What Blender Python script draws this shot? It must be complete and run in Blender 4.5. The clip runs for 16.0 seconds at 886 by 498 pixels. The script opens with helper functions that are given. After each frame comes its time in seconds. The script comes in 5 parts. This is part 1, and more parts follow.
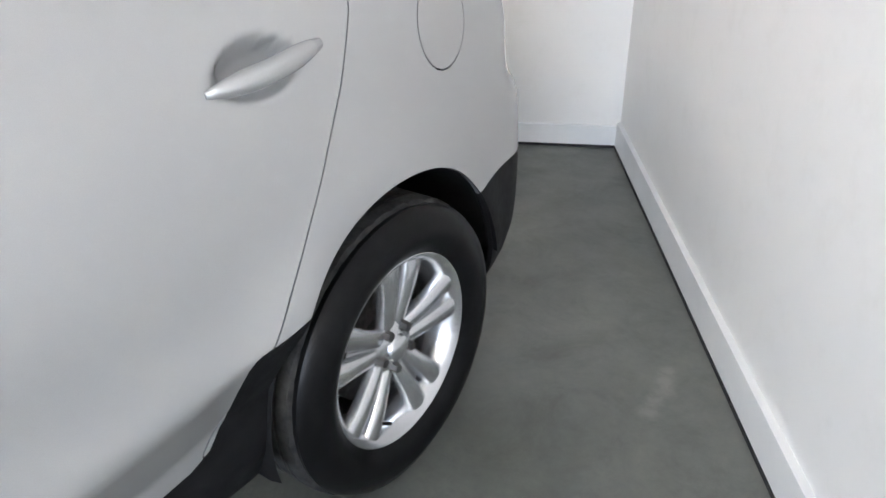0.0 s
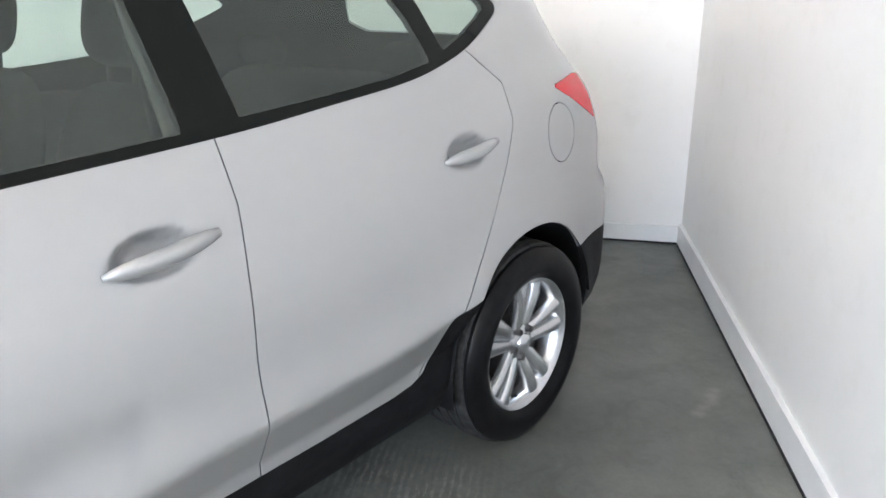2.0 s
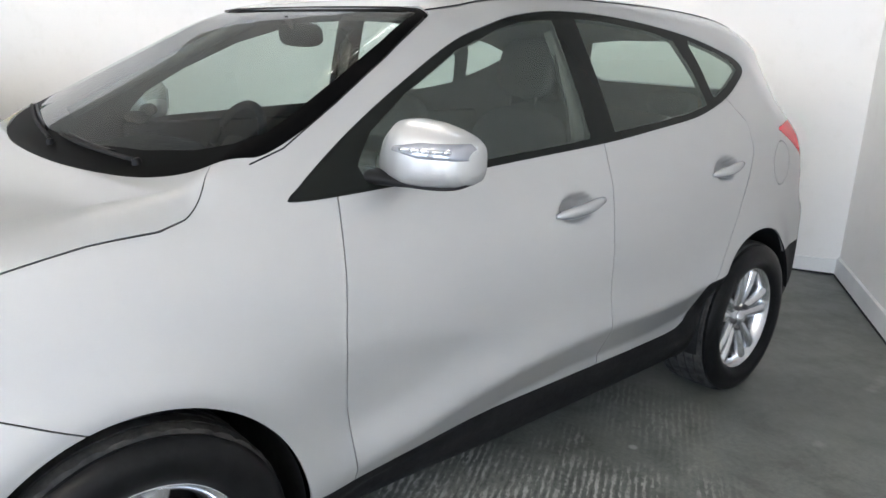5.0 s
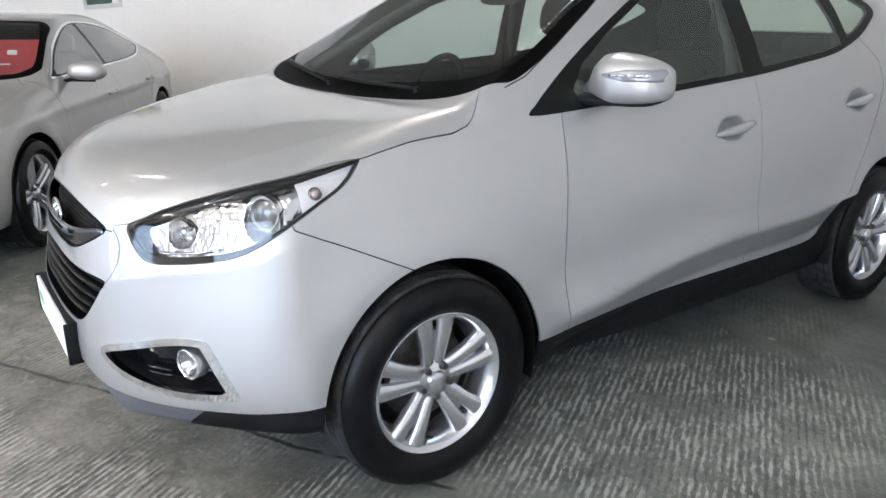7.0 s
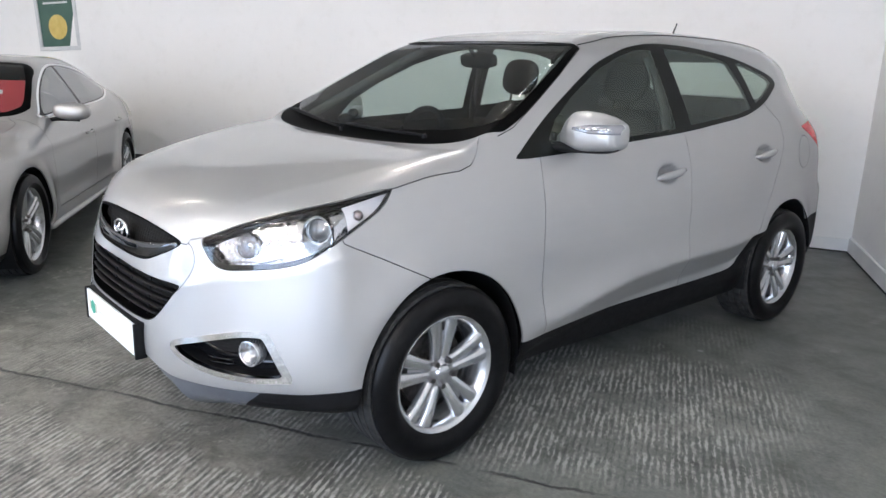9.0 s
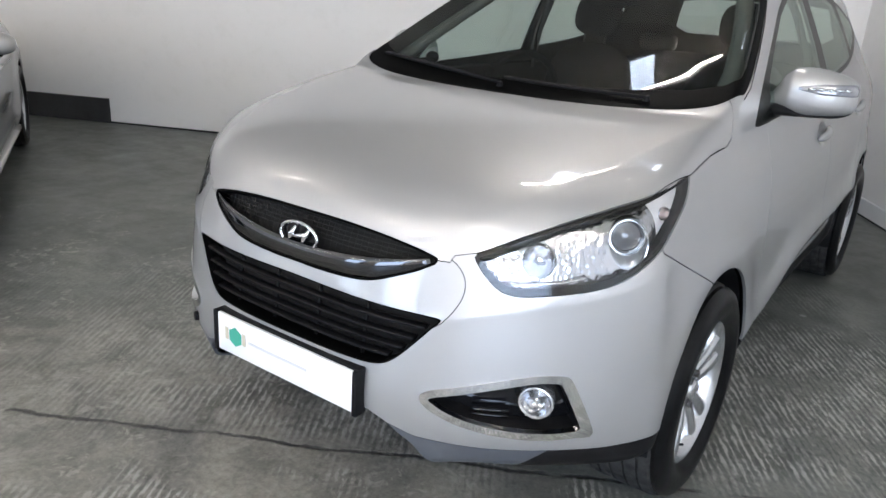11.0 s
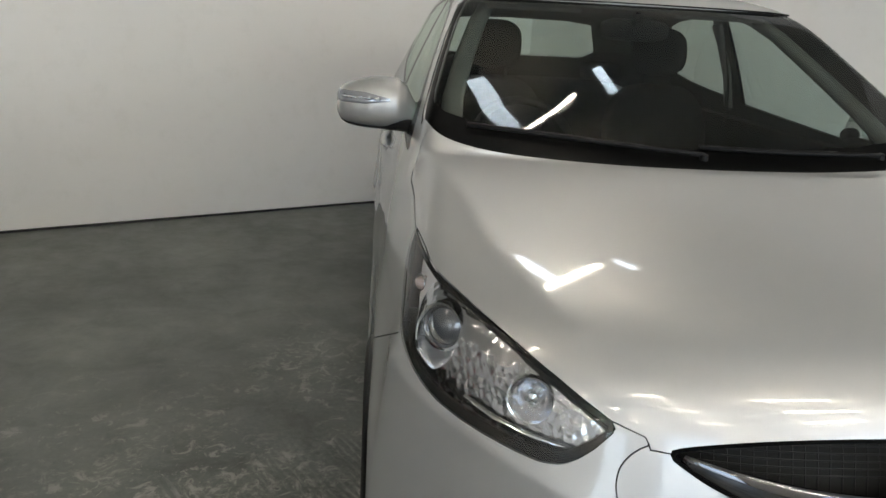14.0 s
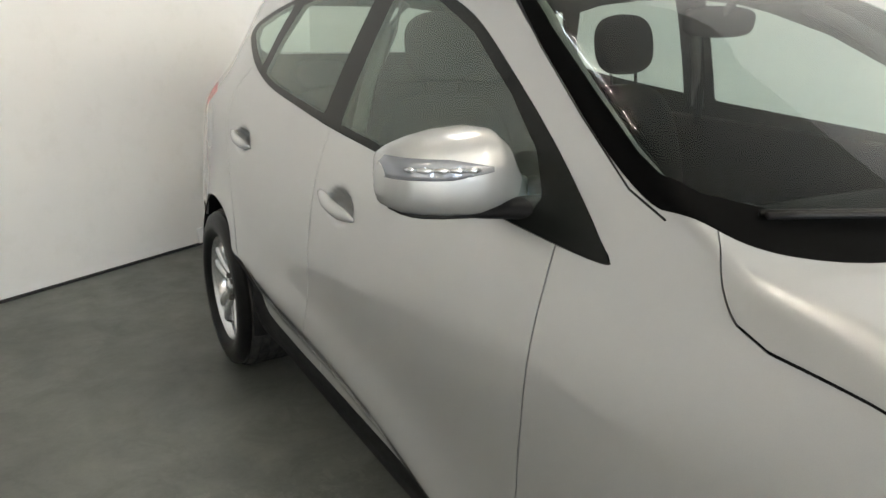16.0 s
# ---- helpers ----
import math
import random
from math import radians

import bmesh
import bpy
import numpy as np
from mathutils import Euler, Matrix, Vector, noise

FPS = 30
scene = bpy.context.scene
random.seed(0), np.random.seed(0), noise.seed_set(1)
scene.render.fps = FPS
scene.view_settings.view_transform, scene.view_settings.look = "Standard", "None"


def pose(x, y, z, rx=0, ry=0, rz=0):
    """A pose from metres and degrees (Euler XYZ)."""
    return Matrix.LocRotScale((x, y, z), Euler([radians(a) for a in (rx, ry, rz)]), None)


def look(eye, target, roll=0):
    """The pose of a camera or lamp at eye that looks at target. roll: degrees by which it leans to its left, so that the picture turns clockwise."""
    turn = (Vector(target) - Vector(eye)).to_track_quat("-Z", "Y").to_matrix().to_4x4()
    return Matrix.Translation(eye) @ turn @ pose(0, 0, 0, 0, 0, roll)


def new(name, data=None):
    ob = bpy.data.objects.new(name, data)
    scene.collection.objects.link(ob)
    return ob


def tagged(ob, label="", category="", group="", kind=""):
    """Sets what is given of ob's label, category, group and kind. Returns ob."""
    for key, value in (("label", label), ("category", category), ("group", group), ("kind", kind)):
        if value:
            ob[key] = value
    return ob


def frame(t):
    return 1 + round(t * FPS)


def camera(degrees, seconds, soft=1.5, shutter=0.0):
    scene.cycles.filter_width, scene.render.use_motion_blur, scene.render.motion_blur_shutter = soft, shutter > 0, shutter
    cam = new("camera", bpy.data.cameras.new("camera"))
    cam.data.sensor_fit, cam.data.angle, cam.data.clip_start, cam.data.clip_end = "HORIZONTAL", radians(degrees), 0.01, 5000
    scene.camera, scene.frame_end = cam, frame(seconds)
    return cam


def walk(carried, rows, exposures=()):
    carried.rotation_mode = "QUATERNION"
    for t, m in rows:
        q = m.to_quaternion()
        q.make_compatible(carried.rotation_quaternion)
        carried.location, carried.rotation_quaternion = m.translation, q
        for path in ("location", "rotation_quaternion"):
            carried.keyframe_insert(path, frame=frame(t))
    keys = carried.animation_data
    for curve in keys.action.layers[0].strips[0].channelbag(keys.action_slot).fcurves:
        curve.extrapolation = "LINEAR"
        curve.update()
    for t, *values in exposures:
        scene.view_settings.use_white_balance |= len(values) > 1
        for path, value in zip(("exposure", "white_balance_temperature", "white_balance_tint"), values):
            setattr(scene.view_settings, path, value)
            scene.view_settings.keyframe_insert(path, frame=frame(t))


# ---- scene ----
cam = camera(61.9, 16.0)
EXPOSURES = [(0, 1.92, 6250, 15), (2.2, 1.86, 6250, 15), (3.5, 1.59, 6240, 14), (5, 1.52, 6230, 14), (7.5, 1.12, 6150, 16), (10, 1.07, 6120, 17), (12.5, 0.66, 6420, 12), (13.5, 0.68, 6560, 11), (14.2, 0.56, 6700, 10), (15.5, 1.27, 6800, 10), (16, 1.44, 6800, 10)]
PATH = [
    (0, (1.701, 0.272, 1.323), (0.699, 1.718, 0.372), -0.7),
    (0.5, (1.783, 0.049, 1.356), (0.751, 1.501, 0.447), -0.6),
    (1, (1.866, -0.199, 1.392), (0.797, 1.288, 0.587), -1.1),
    (1.5, (1.962, -0.361, 1.42), (0.827, 1.133, 0.728), -0.7),
    (2, (2.081, -0.566, 1.438), (0.864, 0.885, 0.794), -0.4),
    (2.5, (2.087, -0.769, 1.444), (0.834, 0.67, 0.845), 0.1),
    (3, (2.112, -0.974, 1.472), (0.866, 0.475, 0.883), 0.2),
    (3.5, (2.203, -1.127, 1.489), (0.934, 0.319, 0.941), 0.8),
    (4, (2.264, -1.308, 1.501), (0.931, 0.096, 0.996), 1.6),
    (4.5, (2.261, -1.54, 1.492), (0.887, -0.173, 0.996), 2.5),
    (5, (2.235, -1.769, 1.475), (0.816, -0.467, 0.937), 2.2),
    (5.2, (2.23, -1.833, 1.462), (0.783, -0.561, 0.924), 1.9),
    (7.3, (2.634, -2.544, 1.427), (1.079, -1.449, 0.807), -0.2),
    (7.5, (2.725, -2.578, 1.448), (1.179, -1.452, 0.863), -0.2),
    (8, (2.876, -2.672, 1.483), (1.34, -1.496, 0.974), 0.9),
    (8.5, (2.884, -2.798, 1.488), (1.368, -1.582, 1.013), 1.8),
    (9, (2.757, -3.019, 1.467), (1.301, -1.738, 0.977), 1.9),
    (9.5, (2.499, -3.175, 1.44), (1.098, -1.86, 0.884), 2.5),
    (10, (2.174, -3.307, 1.456), (0.812, -1.973, 0.852), 2.0),
    (10.2, (2.025, -3.369, 1.463), (0.693, -2.012, 0.842), 2.4),
    (12.3, (0.33, -3.475, 1.463), (-0.194, -1.651, 0.832), 3.0),
    (12.5, (0.191, -3.436, 1.469), (-0.266, -1.59, 0.848), 2.6),
    (13, (-0.215, -3.372, 1.464), (-0.463, -1.476, 0.878), 2.5),
    (13.5, (-0.531, -3.247, 1.457), (-0.577, -1.338, 0.861), 2.5),
    (14, (-0.87, -3.069, 1.475), (-0.694, -1.165, 0.888), 3.1),
    (14.5, (-1.164, -2.882, 1.488), (-0.712, -1.027, 0.893), 1.5),
    (15, (-1.328, -2.516, 1.526), (-0.669, -0.743, 0.876), -1.8),
    (15.5, (-1.563, -2.19, 1.515), (-0.709, -0.485, 0.912), 2.3),
    (16, (-1.581, -1.748, 1.49), (-0.614, -0.104, 0.885), 0.8),
]
walk(cam, [(t, look(eye, target, roll)) for t, eye, target, roll in PATH], EXPOSURES)

# ---- light ----
DAY_WATTS, TUBE_GLOW = 74, 70
scene.view_settings.exposure = 0.0
world = bpy.data.worlds.new("world")
scene.world = world
world.use_nodes = True
sky = world.node_tree.nodes.new("ShaderNodeTexSky")
sky.sky_type, sky.sun_disc = "NISHITA", False
sky.sun_elevation, sky.sun_rotation = radians(40), radians(150)
world.node_tree.links.new(sky.outputs[0], world.node_tree.nodes["Background"].inputs[0])
world.node_tree.nodes["Background"].inputs[1].default_value = 0.12


def area_lamp(name, m, sx, sy, watts, colour):
    data = bpy.data.lights.new(name, "AREA")
    data.shape, data.size, data.size_y, data.energy, data.color = "RECTANGLE", sx, sy, watts, colour
    ob = new(name, data)
    ob.matrix_world = m
    return ob

# ---- materials ----
def material(name, base=(0.5, 0.5, 0.5), rough=0.5, metal=0.0, coat=0.0, coat_rough=0.05, spec=0.5, ior=1.45):
    mat = bpy.data.materials.new(name)
    mat.use_nodes = True
    b = mat.node_tree.nodes["Principled BSDF"]
    b.inputs["Base Color"].default_value = (*base, 1)
    b.inputs["Roughness"].default_value = rough
    b.inputs["Metallic"].default_value = metal
    b.inputs["Coat Weight"].default_value = coat
    b.inputs["Coat Roughness"].default_value = coat_rough
    b.inputs["Specular IOR Level"].default_value = spec
    b.inputs["IOR"].default_value = ior
    return mat


def node(mat, kind, **values):
    n = mat.node_tree.nodes.new(kind)
    for key, value in values.items():
        n.inputs[key.replace("_", " ")].default_value = value
    return n


def wire(mat, a, b):
    mat.node_tree.links.new(a, b)


def coords(mat, scale=(1, 1, 1), turn=0.0, kind="Object"):
    tc = node(mat, "ShaderNodeTexCoord")
    mp = node(mat, "ShaderNodeMapping")
    mp.inputs["Scale"].default_value = scale
    mp.inputs["Rotation"].default_value = (0, 0, turn)
    wire(mat, tc.outputs[kind], mp.inputs["Vector"])
    return mp.outputs["Vector"]


def turned(mat, turn, scale=(1, 1, 1)):
    """Object coordinates, turned about z first and scaled then."""
    mp = node(mat, "ShaderNodeMapping")
    mp.inputs["Scale"].default_value = scale
    wire(mat, coords(mat, (1, 1, 1), turn), mp.inputs["Vector"])
    return mp.outputs["Vector"]


def span(mat, value, lo, hi, a=0.0, b=1.0):
    r = node(mat, "ShaderNodeMapRange")
    r.interpolation_type = "SMOOTHSTEP"
    for key, v in (("From Min", lo), ("From Max", hi), ("To Min", a), ("To Max", b)):
        r.inputs[key].default_value = v
    wire(mat, value, r.inputs["Value"])
    return r.outputs[0]


def ramp(mat, fac, stops):
    r = node(mat, "ShaderNodeValToRGB")
    e = r.color_ramp.elements
    while len(e) < len(stops):
        e.new(0.5)
    for el, (pos, col) in zip(e, stops):
        el.position, el.color = pos, (*col, 1) if len(col) == 3 else col
    wire(mat, fac, r.inputs["Fac"])
    return r.outputs["Color"]


def noisy(mat, scale, detail=4, rough=0.5, vec=None, dist=0.0):
    n = node(mat, "ShaderNodeTexNoise", Scale=scale, Detail=detail, Roughness=rough, Distortion=dist)
    wire(mat, vec or coords(mat), n.inputs["Vector"])
    return n.outputs["Fac"]


def mix(mat, fac, a, b, blend="MIX"):
    m = node(mat, "ShaderNodeMix")
    m.data_type, m.blend_type = "RGBA", blend
    for sock, v in ((m.inputs["Factor"], fac), (m.inputs["A"], a), (m.inputs["B"], b)):
        pass
    ins = [s for s in m.inputs if s.enabled]
    for sock, v in zip(ins, (fac, a, b)):
        if isinstance(v, bpy.types.NodeSocket):
            wire(mat, v, sock)
        elif isinstance(v, (int, float)):
            sock.default_value = v
        else:
            sock.default_value = (*v, 1)
    return [s for s in m.outputs if s.enabled][0]


def maths(mat, op, a, b=0.0):
    m = node(mat, "ShaderNodeMath")
    m.operation = op
    for sock, v in zip(m.inputs, (a, b)):
        if isinstance(v, bpy.types.NodeSocket):
            wire(mat, v, sock)
        else:
            sock.default_value = v
    return m.outputs[0]


def bump(mat, height, strength, distance):
    n = node(mat, "ShaderNodeBump", Strength=strength, Distance=distance)
    wire(mat, height, n.inputs["Height"])
    wire(mat, n.outputs["Normal"], bsdf(mat).inputs["Normal"])


def bsdf(mat):
    return mat.node_tree.nodes["Principled BSDF"]


def grained(mat, a, b, scale, rough=None, relief=0.0, relief_scale=200, depth=0.001):
    """Gives a material two tones at one scale, and a fine relief."""
    f = noisy(mat, scale, 6, 0.6)
    wire(mat, ramp(mat, f, [(0.3, a), (0.7, b)]), bsdf(mat).inputs["Base Color"])
    if rough:
        g = noisy(mat, scale * 3.1, 4, 0.6)
        r = node(mat, "ShaderNodeMapRange")
        r.inputs["To Min"].default_value, r.inputs["To Max"].default_value = rough
        wire(mat, g, r.inputs["Value"])
        wire(mat, r.outputs[0], bsdf(mat).inputs["Roughness"])
    if relief:
        bump(mat, noisy(mat, relief_scale, 3), relief, depth)
    return mat


def glass(name, tint, front=0.06, gloss_colour=(1, 1, 1)):
    """A thin pane: tinted clear, with a clear reflection that grows towards a grazing view."""
    mat = bpy.data.materials.new(name)
    mat.use_nodes = True
    t = mat.node_tree
    t.nodes.remove(t.nodes["Principled BSDF"])
    tr, gl = node(mat, "ShaderNodeBsdfTransparent", Color=(*tint, 1)), node(mat, "ShaderNodeBsdfGlossy", Roughness=0.012, Color=(*gloss_colour, 1))
    lw, mx = node(mat, "ShaderNodeLayerWeight", Blend=0.5), node(mat, "ShaderNodeMixShader")
    grazing = maths(mat, "POWER", lw.outputs["Facing"], 5.0)
    wire(mat, maths(mat, "ADD", maths(mat, "MULTIPLY", grazing, 1 - front), front), mx.inputs[0])
    wire(mat, tr.outputs[0], mx.inputs[1])
    wire(mat, gl.outputs[0], mx.inputs[2])
    wire(mat, mx.outputs[0], t.nodes["Material Output"].inputs["Surface"])
    return mat


def silver_paint(name, base):
    mat = material(name, base, 0.5, 0.70, 1.0, 0.07)
    bsdf(mat).inputs["Coat IOR"].default_value = 1.6
    flake = noisy(mat, 900, 2)
    film = noisy(mat, 3.0, 5, 0.6)
    r = node(mat, "ShaderNodeMapRange")
    r.inputs["To Min"].default_value, r.inputs["To Max"].default_value = 0.45, 0.53
    wire(mat, film, r.inputs["Value"])
    wire(mat, r.outputs[0], bsdf(mat).inputs["Roughness"])
    c = mix(mat, flake, [v * 0.93 for v in base], [min(1, v * 1.06) for v in base])
    wire(mat, c, bsdf(mat).inputs["Base Color"])
    return mat


PAINT = silver_paint("silver_paint", (0.46, 0.463, 0.466))
PAINT_COUPE = silver_paint("pale_silver_paint", (0.47, 0.465, 0.457))
GLASS = glass("window_glass", (0.66, 0.74, 0.70), 0.08, (0.90, 1.0, 0.92))
SCREEN = glass("windscreen_glass", (0.72, 0.79, 0.76), 0.025)
GLASS_COUPE = glass("coated_glass", (0.60, 0.68, 0.64), 0.22)
LENS = glass("lamp_lens", (0.93, 0.94, 0.95))
TRIM = material("black_gloss_trim", (0.008, 0.009, 0.008), 0.22, spec=0.12)
FRIT = material("black_frit", (0.003, 0.003, 0.003), 0.4, spec=0.02)
PLASTIC = grained(material("dark_plastic", (0.010, 0.010, 0.011), 0.55, spec=0.14), (0.006, 0.006, 0.0065), (0.012, 0.012, 0.013), 14, (0.45, 0.65), 0.3, 600, 0.0006)
GREYPLASTIC = grained(material("grey_valance", (0.09, 0.097, 0.11), 0.45), (0.075, 0.082, 0.095), (0.105, 0.112, 0.125), 10, (0.35, 0.5))
RUBBER = grained(material("tyre_rubber", (0.016, 0.016, 0.017), 0.6, spec=0.18), (0.003, 0.003, 0.0033), (0.008, 0.008, 0.0085), 22, (0.24, 0.42), 0.25, 300, 0.0006)
TREAD = grained(material("dusty_tread", (0.03, 0.03, 0.031), 0.8, spec=0.2), (0.014, 0.014, 0.0145), (0.055, 0.054, 0.052), 26, (0.7, 0.9), 0.5, 240, 0.0012)
ALLOY = grained(material("alloy", (0.72, 0.73, 0.75), 0.3, 0.9, 0.5), (0.60, 0.61, 0.63), (0.70, 0.71, 0.73), 8, (0.20, 0.30))
DARKMETAL = grained(material("brake_iron", (0.1, 0.1, 0.1), 0.5, 0.8), (0.05, 0.048, 0.046), (0.16, 0.15, 0.145), 30, (0.4, 0.6))
CHROME = material("chrome", (0.85, 0.86, 0.87), 0.07, 1.0)
DARKCHROME = material("dark_chrome", (0.11, 0.113, 0.122), 0.04, 1.0)
BLACKGLOSS = material("grille_black", (0.006, 0.006, 0.007), 0.10, 0, 0.3, spec=0.35)
VOID = material("cavity_black", (0.006, 0.006, 0.006), 0.8)
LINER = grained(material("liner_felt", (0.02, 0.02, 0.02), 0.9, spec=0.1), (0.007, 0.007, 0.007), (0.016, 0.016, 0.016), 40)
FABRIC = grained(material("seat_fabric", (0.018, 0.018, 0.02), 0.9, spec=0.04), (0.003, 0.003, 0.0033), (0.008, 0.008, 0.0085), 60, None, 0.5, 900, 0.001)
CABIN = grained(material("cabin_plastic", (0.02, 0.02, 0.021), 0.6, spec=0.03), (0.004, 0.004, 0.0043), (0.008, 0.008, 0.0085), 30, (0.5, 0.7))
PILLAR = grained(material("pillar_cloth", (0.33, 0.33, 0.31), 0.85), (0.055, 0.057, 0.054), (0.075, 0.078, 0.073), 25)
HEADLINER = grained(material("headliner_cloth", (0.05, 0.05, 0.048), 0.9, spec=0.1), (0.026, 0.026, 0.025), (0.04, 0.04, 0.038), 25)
REFLECTOR = material("lamp_reflector", (0.54, 0.54, 0.56), 0.12, 1.0, 0.3)
facet = node(REFLECTOR, "ShaderNodeTexVoronoi", Scale=75.0)
wire(REFLECTOR, coords(REFLECTOR, (1, 1, 0.7)), facet.inputs["Vector"])
bump(REFLECTOR, facet.outputs["Distance"], 0.22, 0.008)
RED = material("red_lens", (0.62, 0.012, 0.022), 0.25, 0, 0.2)
AMBER = material("amber_lens", (0.52, 0.40, 0.37), 0.15, 0.3, 1.0)
PAPER = grained(material("paper", (0.82, 0.83, 0.84), 0.7), (0.8, 0.81, 0.82), (0.86, 0.87, 0.88), 5)
GREEN = material("green_print", (0.06, 0.38, 0.27), 0.5)
LENSGLASS = material("thick_lens", (0.06, 0.064, 0.072), 0.03, 0.0, 1.0, spec=1.0)
SATIN = material("satin_trim", (0.66, 0.67, 0.69), 0.25, 0.85)
FROSTED = material("frosted_lamp_tip", (0.80, 0.77, 0.77), 0.35)
REPEATER = material("repeater_lens", (0.27, 0.28, 0.31), 0.08, 0.5, 1.0)
PALEGREY = material("faint_print", (0.66, 0.67, 0.70), 0.6)

# ---- mesh tools ----
def mesh_object(name, verts, faces, mat, parent=None, smooth=True, label=""):
    me = bpy.data.meshes.new(name)
    me.from_pydata([tuple(map(float, v)) for v in verts], [], [tuple(map(int, f)) for f in faces])
    if smooth:
        me.shade_smooth()
    me.materials.append(mat)
    ob = new(name, me)
    ob.parent = parent
    if label:
        tagged(ob, label)
    return ob


def part(name, bm, mat, parent, label="", smooth=True):
    me = bpy.data.meshes.new(name)
    bm.normal_update()
    bm.to_mesh(me)
    bm.free()
    if smooth:
        me.shade_smooth()
        me.set_sharp_from_angle(angle=radians(40))
    me.materials.append(mat)
    ob = new(name, me)
    ob.parent = parent
    if label:
        tagged(ob, label)
    return ob


def thing(name, label, category, m=None, group=""):
    ob = new(name)
    ob.empty_display_size = 0.1
    if m is not None:
        ob.matrix_world = m
    return tagged(ob, label, category, group)


def box(bm, lo, hi, bevel=0.0, seg=2, m=None):
    made = bmesh.ops.create_cube(bm, size=1)["verts"]
    c, d = (Vector(lo) + Vector(hi)) / 2, Vector(hi) - Vector(lo)
    for v in made:
        v.co = Vector((v.co.x * d.x, v.co.y * d.y, v.co.z * d.z)) + c
    if bevel:
        edges = list({e for v in made for e in v.link_edges})
        out = bmesh.ops.bevel(bm, geom=edges, offset=bevel, segments=seg, affect="EDGES", profile=0.5)
        made = [v for v in bm.verts if v.is_valid and v in set(made) | set(out["verts"])]
    if m is not None:
        bmesh.ops.transform(bm, matrix=m, verts=made)
    return made


def box_part(name, lo, hi, mat, parent, bevel=0.004, label="", m=None, seg=2):
    bm = bmesh.new()
    box(bm, lo, hi, bevel, seg, m)
    return part(name, bm, mat, parent, label)


def lathe(name, profile, mat, parent, steps=64, m=None, label="", close=False):
    """Turns a profile of (radius, along) round the local x axis."""
    n = len(profile)
    verts, faces = [], []
    for i in range(steps):
        a = 2 * math.pi * i / steps
        for r, x in profile:
            verts.append((x, r * math.cos(a), r * math.sin(a)))
    for i in range(steps):
        j = (i + 1) % steps
        for k in range(n if close else n - 1):
            l = (k + 1) % n
            faces.append((i * n + k, i * n + l, j * n + l, j * n + k))
    ob = mesh_object(name, verts, faces, mat, parent, True, label)
    ob.data.set_sharp_from_angle(angle=radians(35))
    if m is not None:
        ob.matrix_local = m
    return ob


def sweep(name, points, radius, mat, parent, sides=8, squash=1.0, label="", taper=None, closed=False):
    """A tube along points; squash flattens it upright, taper scales it at each point."""
    p = [Vector(v) for v in points]
    verts, faces = [], []
    n = len(p)
    for i, c in enumerate(p):
        a, b = (p[i - 1], p[(i + 1) % n]) if closed else (p[max(i - 1, 0)], p[min(i + 1, n - 1)])
        d = (b - a).normalized()
        up = Vector((0, 0, 1)) if abs(d.z) < 0.9 else Vector((1, 0, 0))
        s = d.cross(up).normalized()
        u = s.cross(d).normalized()
        k = taper[i] if taper else 1.0
        for j in range(sides):
            w = 2 * math.pi * j / sides
            verts.append(c + s * (math.cos(w) * radius * k) + u * (math.sin(w) * radius * squash * k))
    for i in range(n if closed else n - 1):
        for j in range(sides):
            q, r = (j + 1) % sides, (i + 1) % n
            faces.append((i * sides + j, i * sides + q, r * sides + q, r * sides + j))
    if not closed:
        faces.append(tuple(reversed(range(sides))))
        faces.append(tuple(range((n - 1) * sides, n * sides)))
    return mesh_object(name, verts, faces, mat, parent, True, label)


def spline(pts, n=12, closed=True):
    p, out = np.array(pts, float), []
    m = len(p)
    for i in range(m if closed else m - 1):
        if closed:
            a, b, c, d = p[i - 1], p[i], p[(i + 1) % m], p[(i + 2) % m]
        else:
            a, b, c, d = p[max(i - 1, 0)], p[i], p[i + 1], p[min(i + 2, m - 1)]
        for s in np.arange(n) / n:
            out.append(0.5 * (2 * b + (c - a) * s + (2 * a - 5 * b + 4 * c - d) * s * s + (3 * b - a - 3 * c + d) * s ** 3))
    if not closed:
        out.append(p[-1])
    return np.array(out)


def signed(poly, u, v):
    """Signed distance to a closed outline, negative inside."""
    n = len(poly)
    if u.size < 64:
        a, b = np.asarray(poly), np.roll(poly, -1, axis=0)
        e = b - a
        pu, pv = u.reshape(-1, 1), v.reshape(-1, 1)
        k = np.clip(((pu - a[:, 0]) * e[:, 0] + (pv - a[:, 1]) * e[:, 1]) / ((e * e).sum(1) + 1e-12), 0, 1)
        d = np.sqrt(((pu - a[:, 0] - k * e[:, 0]) ** 2 + (pv - a[:, 1] - k * e[:, 1]) ** 2).min(1))
        ev = np.where(e[:, 1] == 0, 1e-12, e[:, 1])
        odd = (((a[:, 1] > pv) != (b[:, 1] > pv)) & (pu < a[:, 0] + (pv - a[:, 1]) * e[:, 0] / ev)).sum(1) % 2 == 1
        return np.where(odd, -d, d).reshape(u.shape)
    d, inside = np.full(u.shape, 1e9), np.zeros(u.shape, bool)
    for i in range(n):
        (au, av), (bu, bv) = poly[i], poly[(i + 1) % n]
        eu, ev = bu - au, bv - av
        k = np.clip(((u - au) * eu + (v - av) * ev) / (eu * eu + ev * ev + 1e-12), 0, 1)
        d = np.minimum(d, (u - au - k * eu) ** 2 + (v - av - k * ev) ** 2)
        if ev != 0:
            inside ^= ((av > v) != (bv > v)) & (u < au + (v - av) * eu / ev)
    d = np.sqrt(d)
    return np.where(inside, -d, d)


